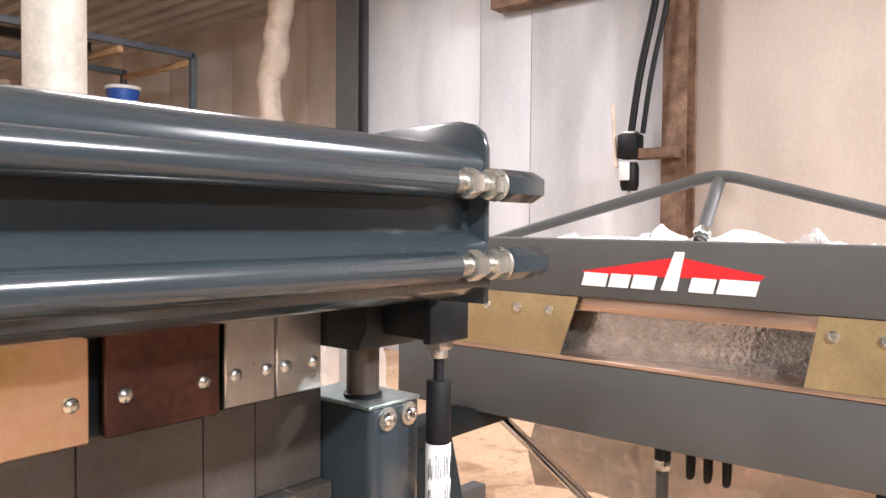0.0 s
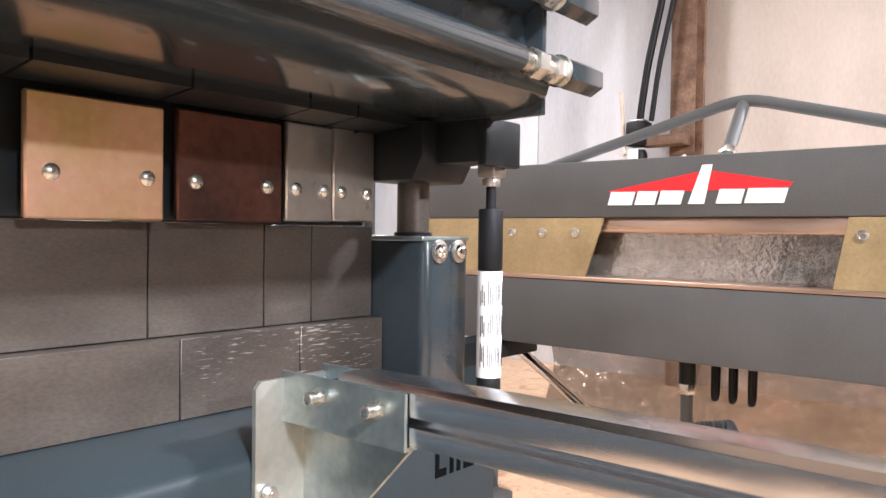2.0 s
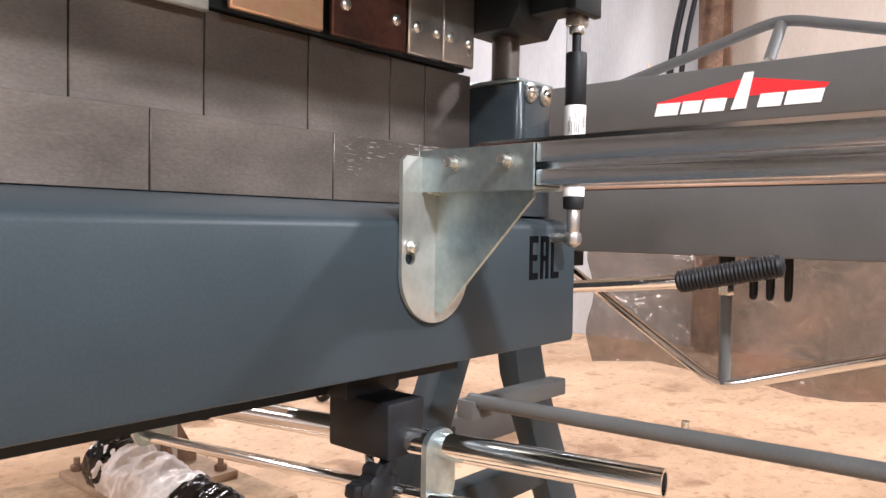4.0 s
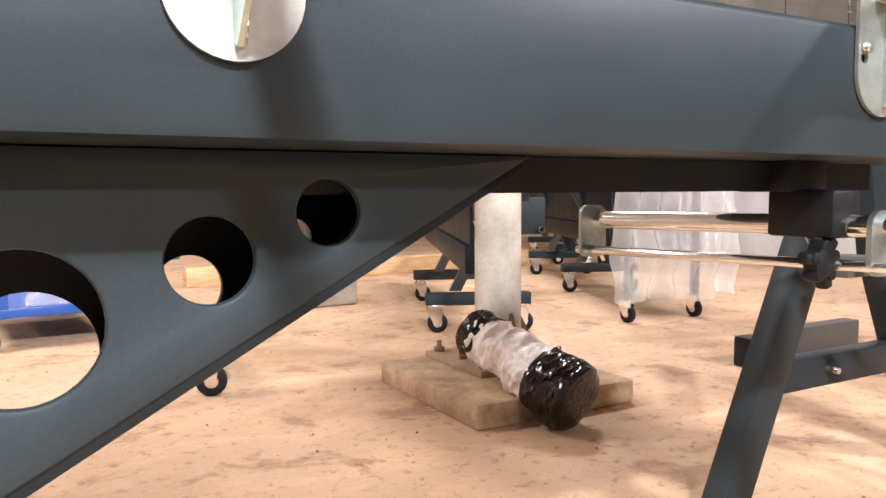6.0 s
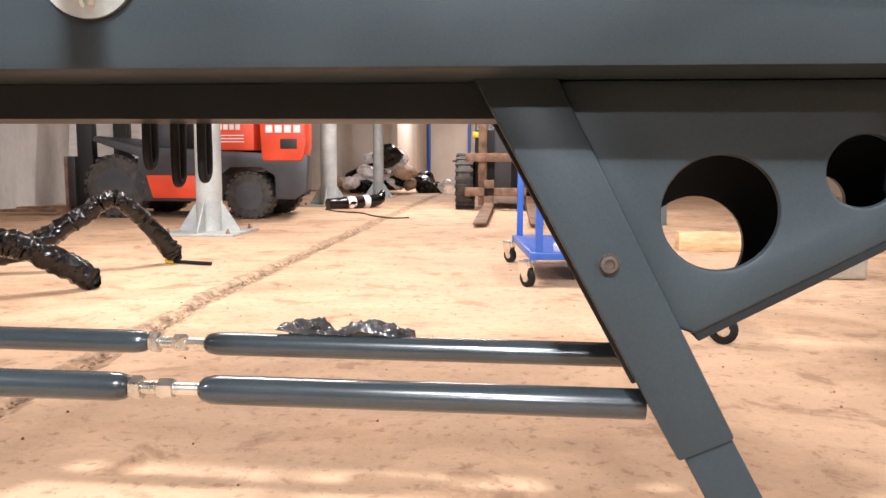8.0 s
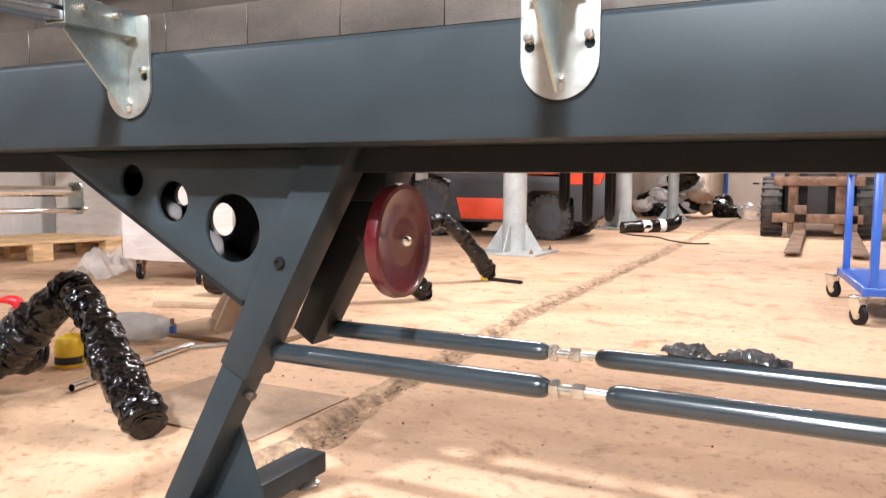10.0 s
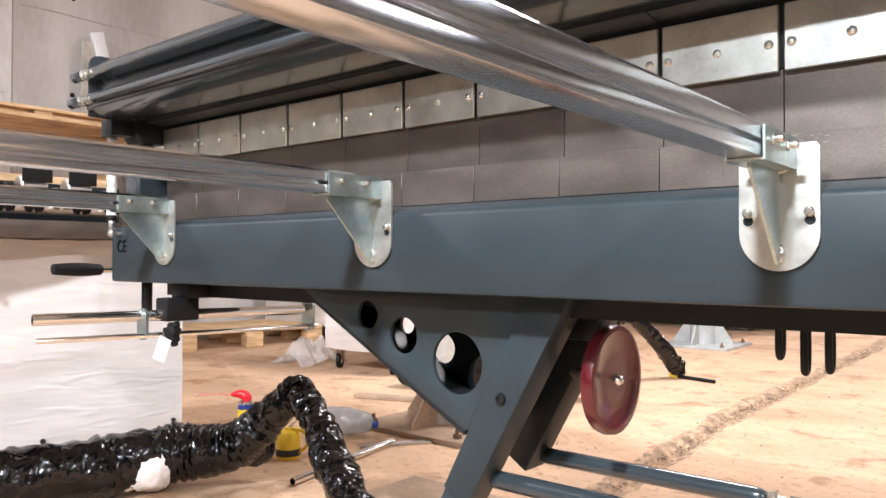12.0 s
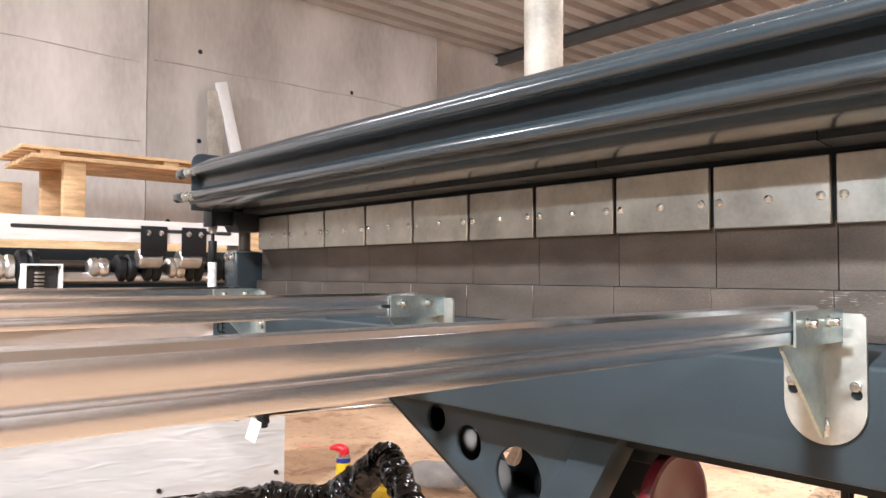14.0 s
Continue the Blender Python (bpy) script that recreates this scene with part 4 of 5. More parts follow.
# ---- support arms ----
def support_arm(long):
    a = thing("support_arm", "polished aluminium support arm on a zinc bracket hooked to the beam", "support arm", (0, 0, 0), group="support arms along the beam")
    out = [(-0.0425, 0.703)] + [(0.0425 * math.cos(radians(180 + 10 * k)), 0.703 + 0.0425 * math.sin(radians(180 + 10 * k))) for k in range(1, 18)] + [(0.0425, 0.703), (0.0425, 0.796), (0.038, 0.8005), (-0.038, 0.8005), (-0.0425, 0.796)]
    pl = part("bracket_plate", prism(out, "y", -0.0050, -0.0012, holes=[(-0.0325, 0.7165, 0.0058), (0.0325, 0.7165, 0.0058), (-0.0325, 0.7225, 0.0030), (0.0325, 0.7225, 0.0030)]), ZINC, a, "keyhole plate with a round lower end")
    for x in (-0.0325, 0.0325):
        part("screw", join(rod((x, 0.006, 0.7255), (x, -0.0125, 0.7255), 0.0028, seg=12), turned(lathe([(0.0054, 0), (0.0054, 0.004), (0.0042, 0.0055), (0.001, 0.0057)], seg=16), Matrix.Translation((x, -0.0062, 0.7255)) @ pose(0, 0, 0, 90, 0, 0))), NUTS, pl)
    part("web", prism([(-0.005, 0.672), (-0.012, 0.668), (-0.104, 0.766), (-0.104, 0.772), (-0.005, 0.776)], "x", -0.0018, 0.0018), ZINC_B, a, "triangular welded web")
    part("weld", sweep([(0.003, -0.007, 0.670), (0.003, -0.006, 0.680), (0.003, -0.0065, 0.690)], [0.003, 0.0042, 0.002], 8, 4, 0.001, 200), NUTS, a)
    part("weld", sweep([(-0.014, -0.008, 0.772), (0, -0.007, 0.772), (0.012, -0.008, 0.773)], [0.002, 0.0042, 0.002], 8, 4, 0.001, 200), NUTS, a)
    part("seat", turned(prism([(-0.0197, 0.8055), (-0.0197, 0.7712), (0.0197, 0.7712), (0.0197, 0.8055), (0.0172, 0.8055), (0.0172, 0.7738), (-0.0172, 0.7738), (-0.0172, 0.8055)], "y", -0.116, -0.002), Matrix.Identity(4)), ZINC_B, a, "folded zinc seat for the rail")
    for y in (-0.094, -0.042):
        for s in (-1, 1):
            part("set_screw", join(hexnut((s * 0.0198, y, 0.7935), (s * 0.0225, y, 0.7935), 0.0062, 0.0005), rod((s * 0.022, y, 0.7935), (s * 0.031, y, 0.7935), 0.0042, seg=14, bevel=0.0008)), NUTS, a)
    half = [(0.0165, 0.7745), (0.0165, 0.7858), (0.0105, 0.7864), (0.0105, 0.7912), (0.0165, 0.7918), (0.0165, 0.8062), (0.0128, 0.8100)]
    part("rail", prism(half + [(-u, v) for u, v in reversed(half)], "y", -long, -0.055, 0.0004), ALU, a, "grooved aluminium rail")
    # black block put in for the shade inside the hollow rail end
    part("rail_core", box(-0.0085, 0.0085, -0.098, -0.030, 0.7755, 0.8005, 0.001), BLACK, a, "black block for the shade in the hollow rail end")
    return a


arm = support_arm(1.05)
for x, z in ((-1.276, 0.0), (-0.632, 0.0), (0.642, 0.005), (1.284, 0.0)):
    copy_thing(arm, pose(x, 0, z))

def film_wall(x0, x1, y0, y1, z0, z1, seed, amp=0.012):
    bm = box(x0, x1, y0, y1, z0, z1)
    bmesh.ops.subdivide_edges(bm, edges=bm.edges[:], cuts=22, use_grid_fill=True)
    for v in bm.verts:
        p = v.co * 9 + Vector((seed, 0, 0))
        v.co += Vector((noise.noise(p), noise.noise(p + Vector((7, 0, 0))), noise.noise(p + Vector((0, 9, 0))))) * amp
    return bm


# ---- the second folding machine ----
D = thing("grey_folding_machine", "grey sheet-metal folding machine with brass side plates", "folding machine", (2.2, 0, 0))
X = 2.11
ub = part("front_beam", box(X, X + 0.07, -1.5, 0.62, 0.932, 1.03, 0.004), GREY, D, "grey upper beam with a printed badge")
lb = part("lower_beam", box(X, X + 0.09, -1.5, 0.62, 0.70, 0.822, 0.004), GREY, D, "grey lower beam")
part("edge_strip", box(X - 0.002, X + 0.10, -1.5, 0.62, 0.822, 0.829, 0.001), COPPER, D, "bare bronze-coloured edge strip")
part("bending_bar", box(X + 0.012, X + 0.05, -0.30, 0.30, 0.907, 0.9315, 0.002), COPPER, D, "bare bronze-coloured bar")
sp1 = part("side_plate", prism([(0.205, 0.9315), (0.60, 0.9315), (0.60, 0.8295), (0.24, 0.8295)], "x", X + 0.001, X + 0.006), BRASS, D, "brass side plate with screws")
sp2 = part("side_plate", prism([(-0.173, 0.9315), (-0.155, 0.8295), (-0.62, 0.8295), (-0.62, 0.9315)], "x", X + 0.001, X + 0.006), BRASS, D, "brass side plate with screws")
for y, own in ((0.394, sp1), (0.327, sp1), (0.26, sp1), (0.461, sp1), (-0.191, sp2), (-0.255, sp2), (-0.32, sp2)):
    part("screw", turned(lathe([(0.0088, 0), (0.0082, 0.003), (0.0045, 0.0035), (0.004, 0.0015), (0.001, 0.0015)], seg=18), Matrix.Translation((X + 0.001, y, 0.905)) @ pose(0, 0, 0, 0, -90, 0)), NUTS, own)
film = film_wall(X + 0.052, X + 0.062, -0.55, 0.55, 0.83, 0.925, 4.0, 0.006)
part("film_panel", film, FOIL, D, "glittering bubble film inside the jaw")
# badge in plain shapes
roof = prism([(0.195, 0.977), (0.045, 1.003), (0.018, 1.004), (-0.100, 0.983), (-0.095, 0.976), (0.02, 0.974), (0.19, 0.9715)], "x", X - 0.0012, X - 0.0004)
part("badge_roof", roof, REDL, ub, "flat red roof shape")
for k, (a, b) in enumerate(((0.196, 0.152), (0.147, 0.112), (0.107, 0.068), (0.012, -0.026), (-0.031, -0.088))):
    sl = 0.006
    part("badge_bar", prism([(a, 0.953), (b, 0.9525), (b - sl, 0.9745), (a - sl, 0.9755)], "x", X - 0.0022, X - 0.0014), WHITE, ub, "white slanted block")
part("badge_bar", prism([(0.056, 0.953), (0.030, 0.953), (0.018, 1.014), (0.034, 1.014)], "x", X - 0.0026, X - 0.0014), WHITE, ub, "white slanted block")
# truss bars above and below
part("truss_bar", sweep([(2.29, 0.62, 0.985), (2.29, 0.50, 1.022), (2.295, 0.20, 1.102), (2.295, 0.11, 1.1255), (2.295, 0.07, 1.1360), (2.295, 0.035, 1.1405), (2.295, 0.0, 1.1360), (2.295, -0.04, 1.1255), (2.294, -0.15, 1.0955), (2.29, -0.5, 1.0)], 0.0105, 16, 6), GREY, D, "grey bent truss bar")
part("truss_post", rod((2.20, 0.03, 1.03), (2.295, 0.034, 1.136), 0.011), GREY, D)
part("truss_nut", join(hexnut((2.206, 0.03, 1.037), (2.216, 0.03, 1.048), 0.014), rod((2.20, 0.03, 1.03), (2.226, 0.03, 1.06), 0.008)), NUTS, D, "brassy turnbuckle nut")
part("truss_bar", sweep([(2.25, 0.60, 0.72), (2.25, 0.47, 0.662), (2.25, 0.25, 0.526), (2.25, 0.165, 0.4735), (2.25, 0.135, 0.457), (2.25, 0.11, 0.450), (2.25, 0.085, 0.453), (2.25, 0.055, 0.462), (2.25, -0.05, 0.497), (2.25, -0.30, 0.58), (2.25, -0.6, 0.70)], 0.0105, 14, 8), CHROME, D, "bare steel bent truss bar")
part("truss_post", rod((2.25, 0.108, 0.45), (2.25, 0.108, 0.62), 0.011), GREY, D)
part("truss_sleeve", rod((2.25, 0.108, 0.64), (2.25, 0.108, 0.71), 0.0145), PAINT_D, D, "dark sleeve")
part("truss_nut", hexnut((2.25, 0.108, 0.622), (2.25, 0.108, 0.642), 0.0145), NUTS, D, "brassy nut")
for y in (0.056, 0.026, -0.006):
    part("tool_hook", sweep([(2.24, y, 0.715), (2.24, y, 0.635), (2.245, y, 0.622), (2.255, y, 0.635), (2.255, y, 0.715)], 0.0055, 10, 5), BLACK, D, "black hook")
# brackets here and the trestle saddles use the darker paint
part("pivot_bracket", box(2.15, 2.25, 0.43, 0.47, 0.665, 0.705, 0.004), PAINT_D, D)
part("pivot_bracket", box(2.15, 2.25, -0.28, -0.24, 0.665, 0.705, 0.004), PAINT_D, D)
# trestle legs
for y in (0.445, -1.25):
    part("trestle_leg", prism([(1.560, 0.0), (1.636, 0.0), (1.945, 0.70), (1.870, 0.70)], "y", y - 0.025, y + 0.025, 0.003), PAINT_B, D, "blue-grey trestle leg")
    part("trestle_leg", prism([(2.218, 0.0), (2.312, 0.0), (2.105, 0.45), (2.035, 0.70), (1.962, 0.70), (2.012, 0.45)], "y", y - 0.024, y + 0.024, 0.003), PAINT_B, D, "blue-grey trestle leg")
    part("cross_bar", box(1.74, 2.14, y - 0.020, y + 0.020, 0.212, 0.272, 0.003), PAINT_B, D, "blue-grey cross bar")
    part("peg", rod((1.862, y - 0.045, 0.246), (1.862, y - 0.02, 0.246), 0.006), NUTS, D)
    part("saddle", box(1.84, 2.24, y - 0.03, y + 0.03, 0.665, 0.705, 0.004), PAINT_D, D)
part("stop_tube", pipe((1.735, 0.32, 0.468), (1.80, -1.2, 0.49), 0.0115), GREY, D, "long grey tube")
part("tube_holder", box(1.72, 1.99, 0.30, 0.335, 0.44, 0.47, 0.003), GREY, D)
part("tube_peg", rod((1.845, 0.01, 0.435), (1.845, 0.01, 0.47), 0.006), NUTS, D)
part("stop_tube_holder", box(1.78, 1.99, -1.20, -1.165, 0.47, 0.50, 0.003), GREY, D)
low = thing("low_beam", "low grey steel beam with a dark foot on the floor", "beam", (2.6, 1.15, 0))
part("foot", box(2.59, 2.67, 1.13, 1.24, 0.0, 0.10, 0.006), PAINT_D, low, "dark foot")
part("beam", box(2.67, 3.16, 1.16, 1.22, 0.0, 0.115, 0.005), GREY, low)
# film on the beam and packed load behind
film = crumple(110, 24, 0.85, 0.17, 0.085, 3.3, freq=6)
solo("bubble_film", turned(film, Matrix.Translation((2.35, -0.35, 0.985)) @ pose(0, 0, 0, 0, 0, 90)), WHITEWRAP, "white bubble film heaped over the machine", "bubble film")
part("film_skirt", film_wall(2.60, 2.612, -1.40, 0.60, 0.40, 0.74, 2.0, 0.035), SKIRT, D, "shiny clear film hanging under the beam")
part("film_rail", rod((2.606, -1.42, 0.745), (2.606, 0.62, 0.745), 0.012), GREY, D)
for y in (-1.3, 0.5):
    part("rail_stay", box(2.19, 2.61, y - 0.012, y + 0.012, 0.735, 0.755, 0.002), GREY, D)

# ---- wrapped roll on the pedestal ----
roll = thing("wrapped_roll", "roll in white film with black ends leaning on the pedestal", "roll", (1.66, 1.05, 0))
A, B = Vector((1.610, 1.262, 0.195)), Vector((1.680, 1.005, 0.094))
part("film", sweep([A, A + (B - A) * .2, A + (B - A) * .45, A + (B - A) * .7, A + (B - A) * .85], [0.066, 0.070, 0.073, 0.077, 0.079], 56, 22, 0.007, 30, 0.010), WHITEWRAP, roll, "grubby white film")
part("end_wrap", sweep([A - (B - A) * .16, A - (B - A) * .12, A - (B - A) * .02, A + (B - A) * .1], [0.035, 0.062, 0.068, 0.068], 40, 14, 0.006, 26, 0.007), WRAP, roll, "black film end")
part("end_wrap", sweep([A + (B - A) * .76, A + (B - A) * .9, B, B + (B - A) * .17, B + (B - A) * .20, B + (B - A) * .205], [0.080, 0.088, 0.090, 0.088, 0.072, 0.02], 56, 18, 0.005, 24, 0.008), WRAP, roll, "black film end")

# ---- wrapped pipe bends ----
bend = thing("wrapped_pipe_bend", "pipe bend wrapped in glossy black film on the floor", "pipe bend", (-1.7, 0.3, 0), group="black wrapped pipes")
part("pipe_body", sweep([(-2.12, -0.62, 0.085), (-1.97, -0.20, 0.085), (-1.86, 0.12, 0.09), (-1.79, 0.33, 0.10), (-1.665, 0.44, 0.120), (-1.575, 0.485, 0.195), (-1.485, 0.525, 0.287), (-1.43, 0.52, 0.275), (-1.33, 0.49, 0.215), (-1.20, 0.44, 0.125), (-1.07, 0.395, 0.045), (-1.045, 0.385, 0.03)],
                         [0.082, 0.082, 0.084, 0.086, 0.070, 0.058, 0.046, 0.042, 0.048, 0.052, 0.050, 0.022], 64, 30, 0.007, 12, 0.0075), WRAP, bend, "black film wrapping")
part("pipe_stub", sweep([(-1.70, 0.45, 0.11), (-1.66, 0.53, 0.10), (-1.64, 0.57, 0.09)], [0.06, 0.052, 0.03], 40, 16, 0.006, 24, 0.008), WRAP, bend, "black film wrapping")
part("torn_patch", sweep([(-1.830, 0.20, 0.084), (-1.806, 0.255, 0.082), (-1.790, 0.30, 0.086)], [0.066, 0.0815, 0.066], 20, 6, 0.008, 30), WHITEWRAP, bend, "torn white film patch")
for nm, pts, rr in (("far", [(-2.35, 2.75, 0.07), (-2.05, 2.85, 0.12), (-1.82, 2.96, 0.26), (-1.69, 3.0, 0.355), (-1.62, 3.06, 0.34), (-1.54, 3.2, 0.19), (-1.485, 3.3, 0.06), (-1.47, 3.33, 0.045)], [0.06, 0.058, 0.05, 0.042, 0.04, 0.048, 0.05, 0.02]),
                    ("mid", [(-2.5, 2.1, 0.08), (-2.1, 2.18, 0.10), (-1.82, 2.22, 0.20), (-1.70, 2.25, 0.22), (-1.58, 2.35, 0.15), (-1.47, 2.46, 0.045), (-1.45, 2.475, 0.03)], [0.075, 0.07, 0.062, 0.056, 0.056, 0.056, 0.022])):
    far = thing("wrapped_pipe_bend", "pipe bend wrapped in glossy black film on the floor", "pipe bend", pts[0], group="black wrapped pipes")
    part("pipe_body", sweep(pts, rr, 36, 20, 0.006, 26, 0.009), WRAP, far, "black film wrapping")
short = thing("wrapped_pipe_piece", "short pipe in black and white film on the floor", "pipe", (-1.6, 8.4, 0))
part("pipe_body", sweep([(-1.85, 8.2, 0.06), (-1.6, 8.4, 0.07), (-1.35, 8.65, 0.09), (-1.27, 8.72, 0.2)], [0.07, 0.075, 0.08, 0.03], 16, 8, 0.014, 14), WRAP, short)
part("film_band", sweep([(-1.66, 8.35, 0.07), (-1.58, 8.42, 0.07)], [0.079, 0.079], 16, 4), WHITEWRAP, short)
part("film_band", sweep([(-1.50, 8.5, 0.078), (-1.44, 8.56, 0.08)], [0.083, 0.083], 16, 4), WHITEWRAP, short)
solo("cable", sweep([(-1.85, 8.1, 0.006), (-1.6, 7.7, 0.006), (-1.3, 7.5, 0.006), (-1.1, 7.1, 0.006), (-0.85, 6.8, 0.006), (-0.7, 6.9, 0.006)], 0.008, 8, 8), BLACK, "black cable trailing over the floor", "cable")

# ---- small things on the floor ----
SCRAP = material("crinkled_dark_film", (0.020, 0.019, 0.020), 0.10, 0.0, 0.3, 40, 60, 0.5, tint=(0.05, 0.048, 0.048), rough_vary=0.06, dist=0.014)
scrap = crumple(84, 30, 0.082, 0.026, 0.024, 1.0, freq=24)
for v in scrap.verts:
    v.co.z -= 0.9 * max(0.0, v.co.y - 0.004) - 0.014 * max(0.0, -v.co.x / 0.082 - 0.55)
scrap_film = solo("film_scrap", turned(scrap, Matrix.Translation((0.148, 0.272, 0.3430))), SCRAP, "crumpled scrap of dark glossy film lying over the rear tube", "film scrap")
scrap_film.data.shade_flat()
solo("torn_film", turned(crumple(24, 16, 0.07, 0.035, 0.010, 14.0, freq=14), Matrix.Translation((-1.69, 0.20, 0.0)) @ pose(0, 0, 0, 0, 0, 65)), CLEAR, "torn piece of clear film beside the wrapped pipe", "film")
solo("hardboard_sheet", box(-1.32, -0.845, 0.49, 0.87, 0.0, 0.005, 0.001), BOARD, "thin brown hardboard sheet lying on the floor", "sheet")
can = thing("spray_can", "blue and yellow spray can with a red cap", "spray can", (-2.05, 0.765, 0))
part("body", lathe([(0.026, 0.0), (0.0275, 0.004), (0.0275, 0.145), (0.024, 0.156)], (-2.05, 0.765, 0.0)), CANBLUE, can, "blue can body")
part("label_band", lathe([(0.0279, 0.075), (0.0279, 0.135)], (-2.05, 0.765, 0.0)), YELLOW, can, "yellow label band")
part("shoulder", lathe([(0.0265, 0.152), (0.0255, 0.160), (0.016, 0.165)], (-2.05, 0.765, 0.0)), NUTS, can)
part("cap", sweep([(-2.045, 0.77, 0.163), (-2.05, 0.765, 0.180), (-2.065, 0.75, 0.188), (-2.085, 0.728, 0.186)], [0.018, 0.019, 0.015, 0.006], 14, 6), CAPRED, can, "red spray cap")
part("straw", rod((-2.08, 0.735, 0.187), (-2.17, 0.64, 0.188), 0.0016, seg=8), CAPRED, can)
oil = thing("oil_can", "yellow oil can with a spout", "oil can", (-1.80, 0.76, 0))
part("body", lathe([(0.040, 0.0), (0.042, 0.004), (0.042, 0.075), (0.036, 0.09), (0.012, 0.098), (0.012, 0.105)], (-1.80, 0.76, 0)), YELLOW, oil)
part("label", lathe([(0.0424, 0.012), (0.0424, 0.035)], (-1.80, 0.76, 0)), INK, oil, "dark label band")
part("handle", sweep([(-1.765, 0.775, 0.02), (-1.735, 0.79, 0.05), (-1.745, 0.785, 0.09), (-1.79, 0.765, 0.10)], 0.006, 10, 6), YELLOW, oil)
part("spout", rod((-1.80, 0.76, 0.10), (-1.76, 0.80, 0.16), 0.004), NUTS, oil)
solo("steel_tube", pipe((-1.537, 0.566, 0.013), (-1.655, 1.12, 0.013), 0.012, 0.002), CHROME, "bare steel tube lying on the floor", "tube")
solo("flat_spanner", prism([(-1.72, 1.02), (-1.70, 1.0), (-1.56, 1.22), (-1.54, 1.30), (-1.58, 1.31), (-1.60, 1.26)], "z", 0.0, 0.008, 0.001), STEEL, "flat steel spanner on the floor", "spanner")
bt = thing("plastic_bottle", "crumpled clear plastic bottle on the floor", "bottle", (-1.90, 1.12, 0.05))
BOTTLE = material("bluish_clear_plastic", (0.50, 0.56, 0.60), 0.12, 0, 0.1, 20, 60, 0.3, alpha=0.6, dist=0.004)
part("body", sweep([(-2.02, 1.07, 0.05), (-1.98, 1.085, 0.052), (-1.90, 1.12, 0.055), (-1.83, 1.15, 0.05), (-1.80, 1.165, 0.045)], [0.03, 0.05, 0.052, 0.04, 0.014], 24, 10, 0.006, 30), BOTTLE, bt)
part("cap", rod((-1.80, 1.165, 0.045), (-1.785, 1.172, 0.044), 0.015), BLUEP, bt, "blue cap")
kn = thing("utility_knife", "blue utility knife on the floor", "knife", (-1.8, 2.1, 0))
part("body", box(-1.85, -1.74, 2.10, 2.125, 0.0, 0.014, 0.004), BLUEP, kn)
part("blade", box(-1.90, -1.85, 2.107, 2.118, 0.004, 0.007), STEEL, kn)
sw = thing("screwdriver", "dark screwdriver with a yellow tip lying on the floor", "screwdriver", (-1.4, 3.25, 0))
part("shaft", rod((-1.48, 3.30, 0.012), (-1.25, 3.24, 0.012), 0.010), BLACK, sw)
part("tip", rod((-1.53, 3.312, 0.014), (-1.48, 3.30, 0.013), 0.015), YELLOW, sw)
for px, py, ang in ((-2.3, 1.75, 20), (-2.7, 2.3, -35)):
    solo("timber_offcut", turned(box(-0.16, 0.16, -0.03, 0.03, 0, 0.02, 0.003), Matrix.Translation((px, py, 0)) @ pose(0, 0, 0, 0, 0, ang)), BOARD, "timber offcut on the floor", "offcut", group="timber offcuts")

# ---- west side: wrapped crate, rollers, pallets ----
crate = thing("wrapped_crate", "tall crate of white boards wrapped in clear film", "crate", (-2.4, 0.0, 0))
turn = Matrix.Translation((-2.13, 0.56, 0)) @ pose(0, 0, 0, 0, 0, -15.5)
part("side_board", turned(film_wall(-0.8, 0.0, -1.5, 0.0, 0.075, 0.735, 8.0, 0.004), turn), CRATE, crate, "white board under film")
for y in (-0.1, -0.75, -1.4):
    part("skid", turned(box(-0.78, -0.03, y - 0.05, y + 0.05, 0.0, 0.08, 0.004), turn), WOOD, crate, "timber skid")
for y, z in ((-0.03, 0.12), (-0.03, 0.68), (-0.43, 0.10), (-0.9, 0.12)):
    part("screw", turned(rod((0.0, y, z), (0.006, y, z), 0.008), turn), INK, crate)
rf = thing("roll_former", "profile roller unit with a white slotted bar", "roll former", (-2.2, 0, 0.74))
bar = prism(rounded(-1.1, 0.34, 0.935, 1.005, 0.004), "x", -2.055, -2.045)
part("slotted_bar", bar, CRATE, rf, "white slotted bar")
part("slot", prism(rounded(-0.36, 0.30, 0.968, 0.979, 0.005), "x", -2.0445, -2.043), INK, rf, "dark slot")
for y in (0.04, 0.17, -0.62):
    b = part("roller_bracket", box(-2.043, -2.037, y - 0.042, y + 0.042, 0.895, 0.988, 0.003), BLACK, rf, "black roller bracket")
    for q in (-0.020, 0.020):
        part("screw", turned(lathe([(0.010, 0), (0.009, 0.004), (0.002, 0.005)], seg=14), Matrix.Translation((-2.037, y + q, 0.966)) @ pose(0, 0, 0, 0, 90, 0)), CHROME, b)
    part("roller", lathe([(0.026, -0.037), (0.031, -0.032), (0.031, 0.032), (0.026, 0.037)], (-2.085, y, 0.886), "Y"), STEEL, rf, "bright steel roller")
part("shaft", rod((-2.13, -1.2, 0.825), (-2.13, 0.42, 0.825), 0.018), STEEL, rf, "steel roller shaft")
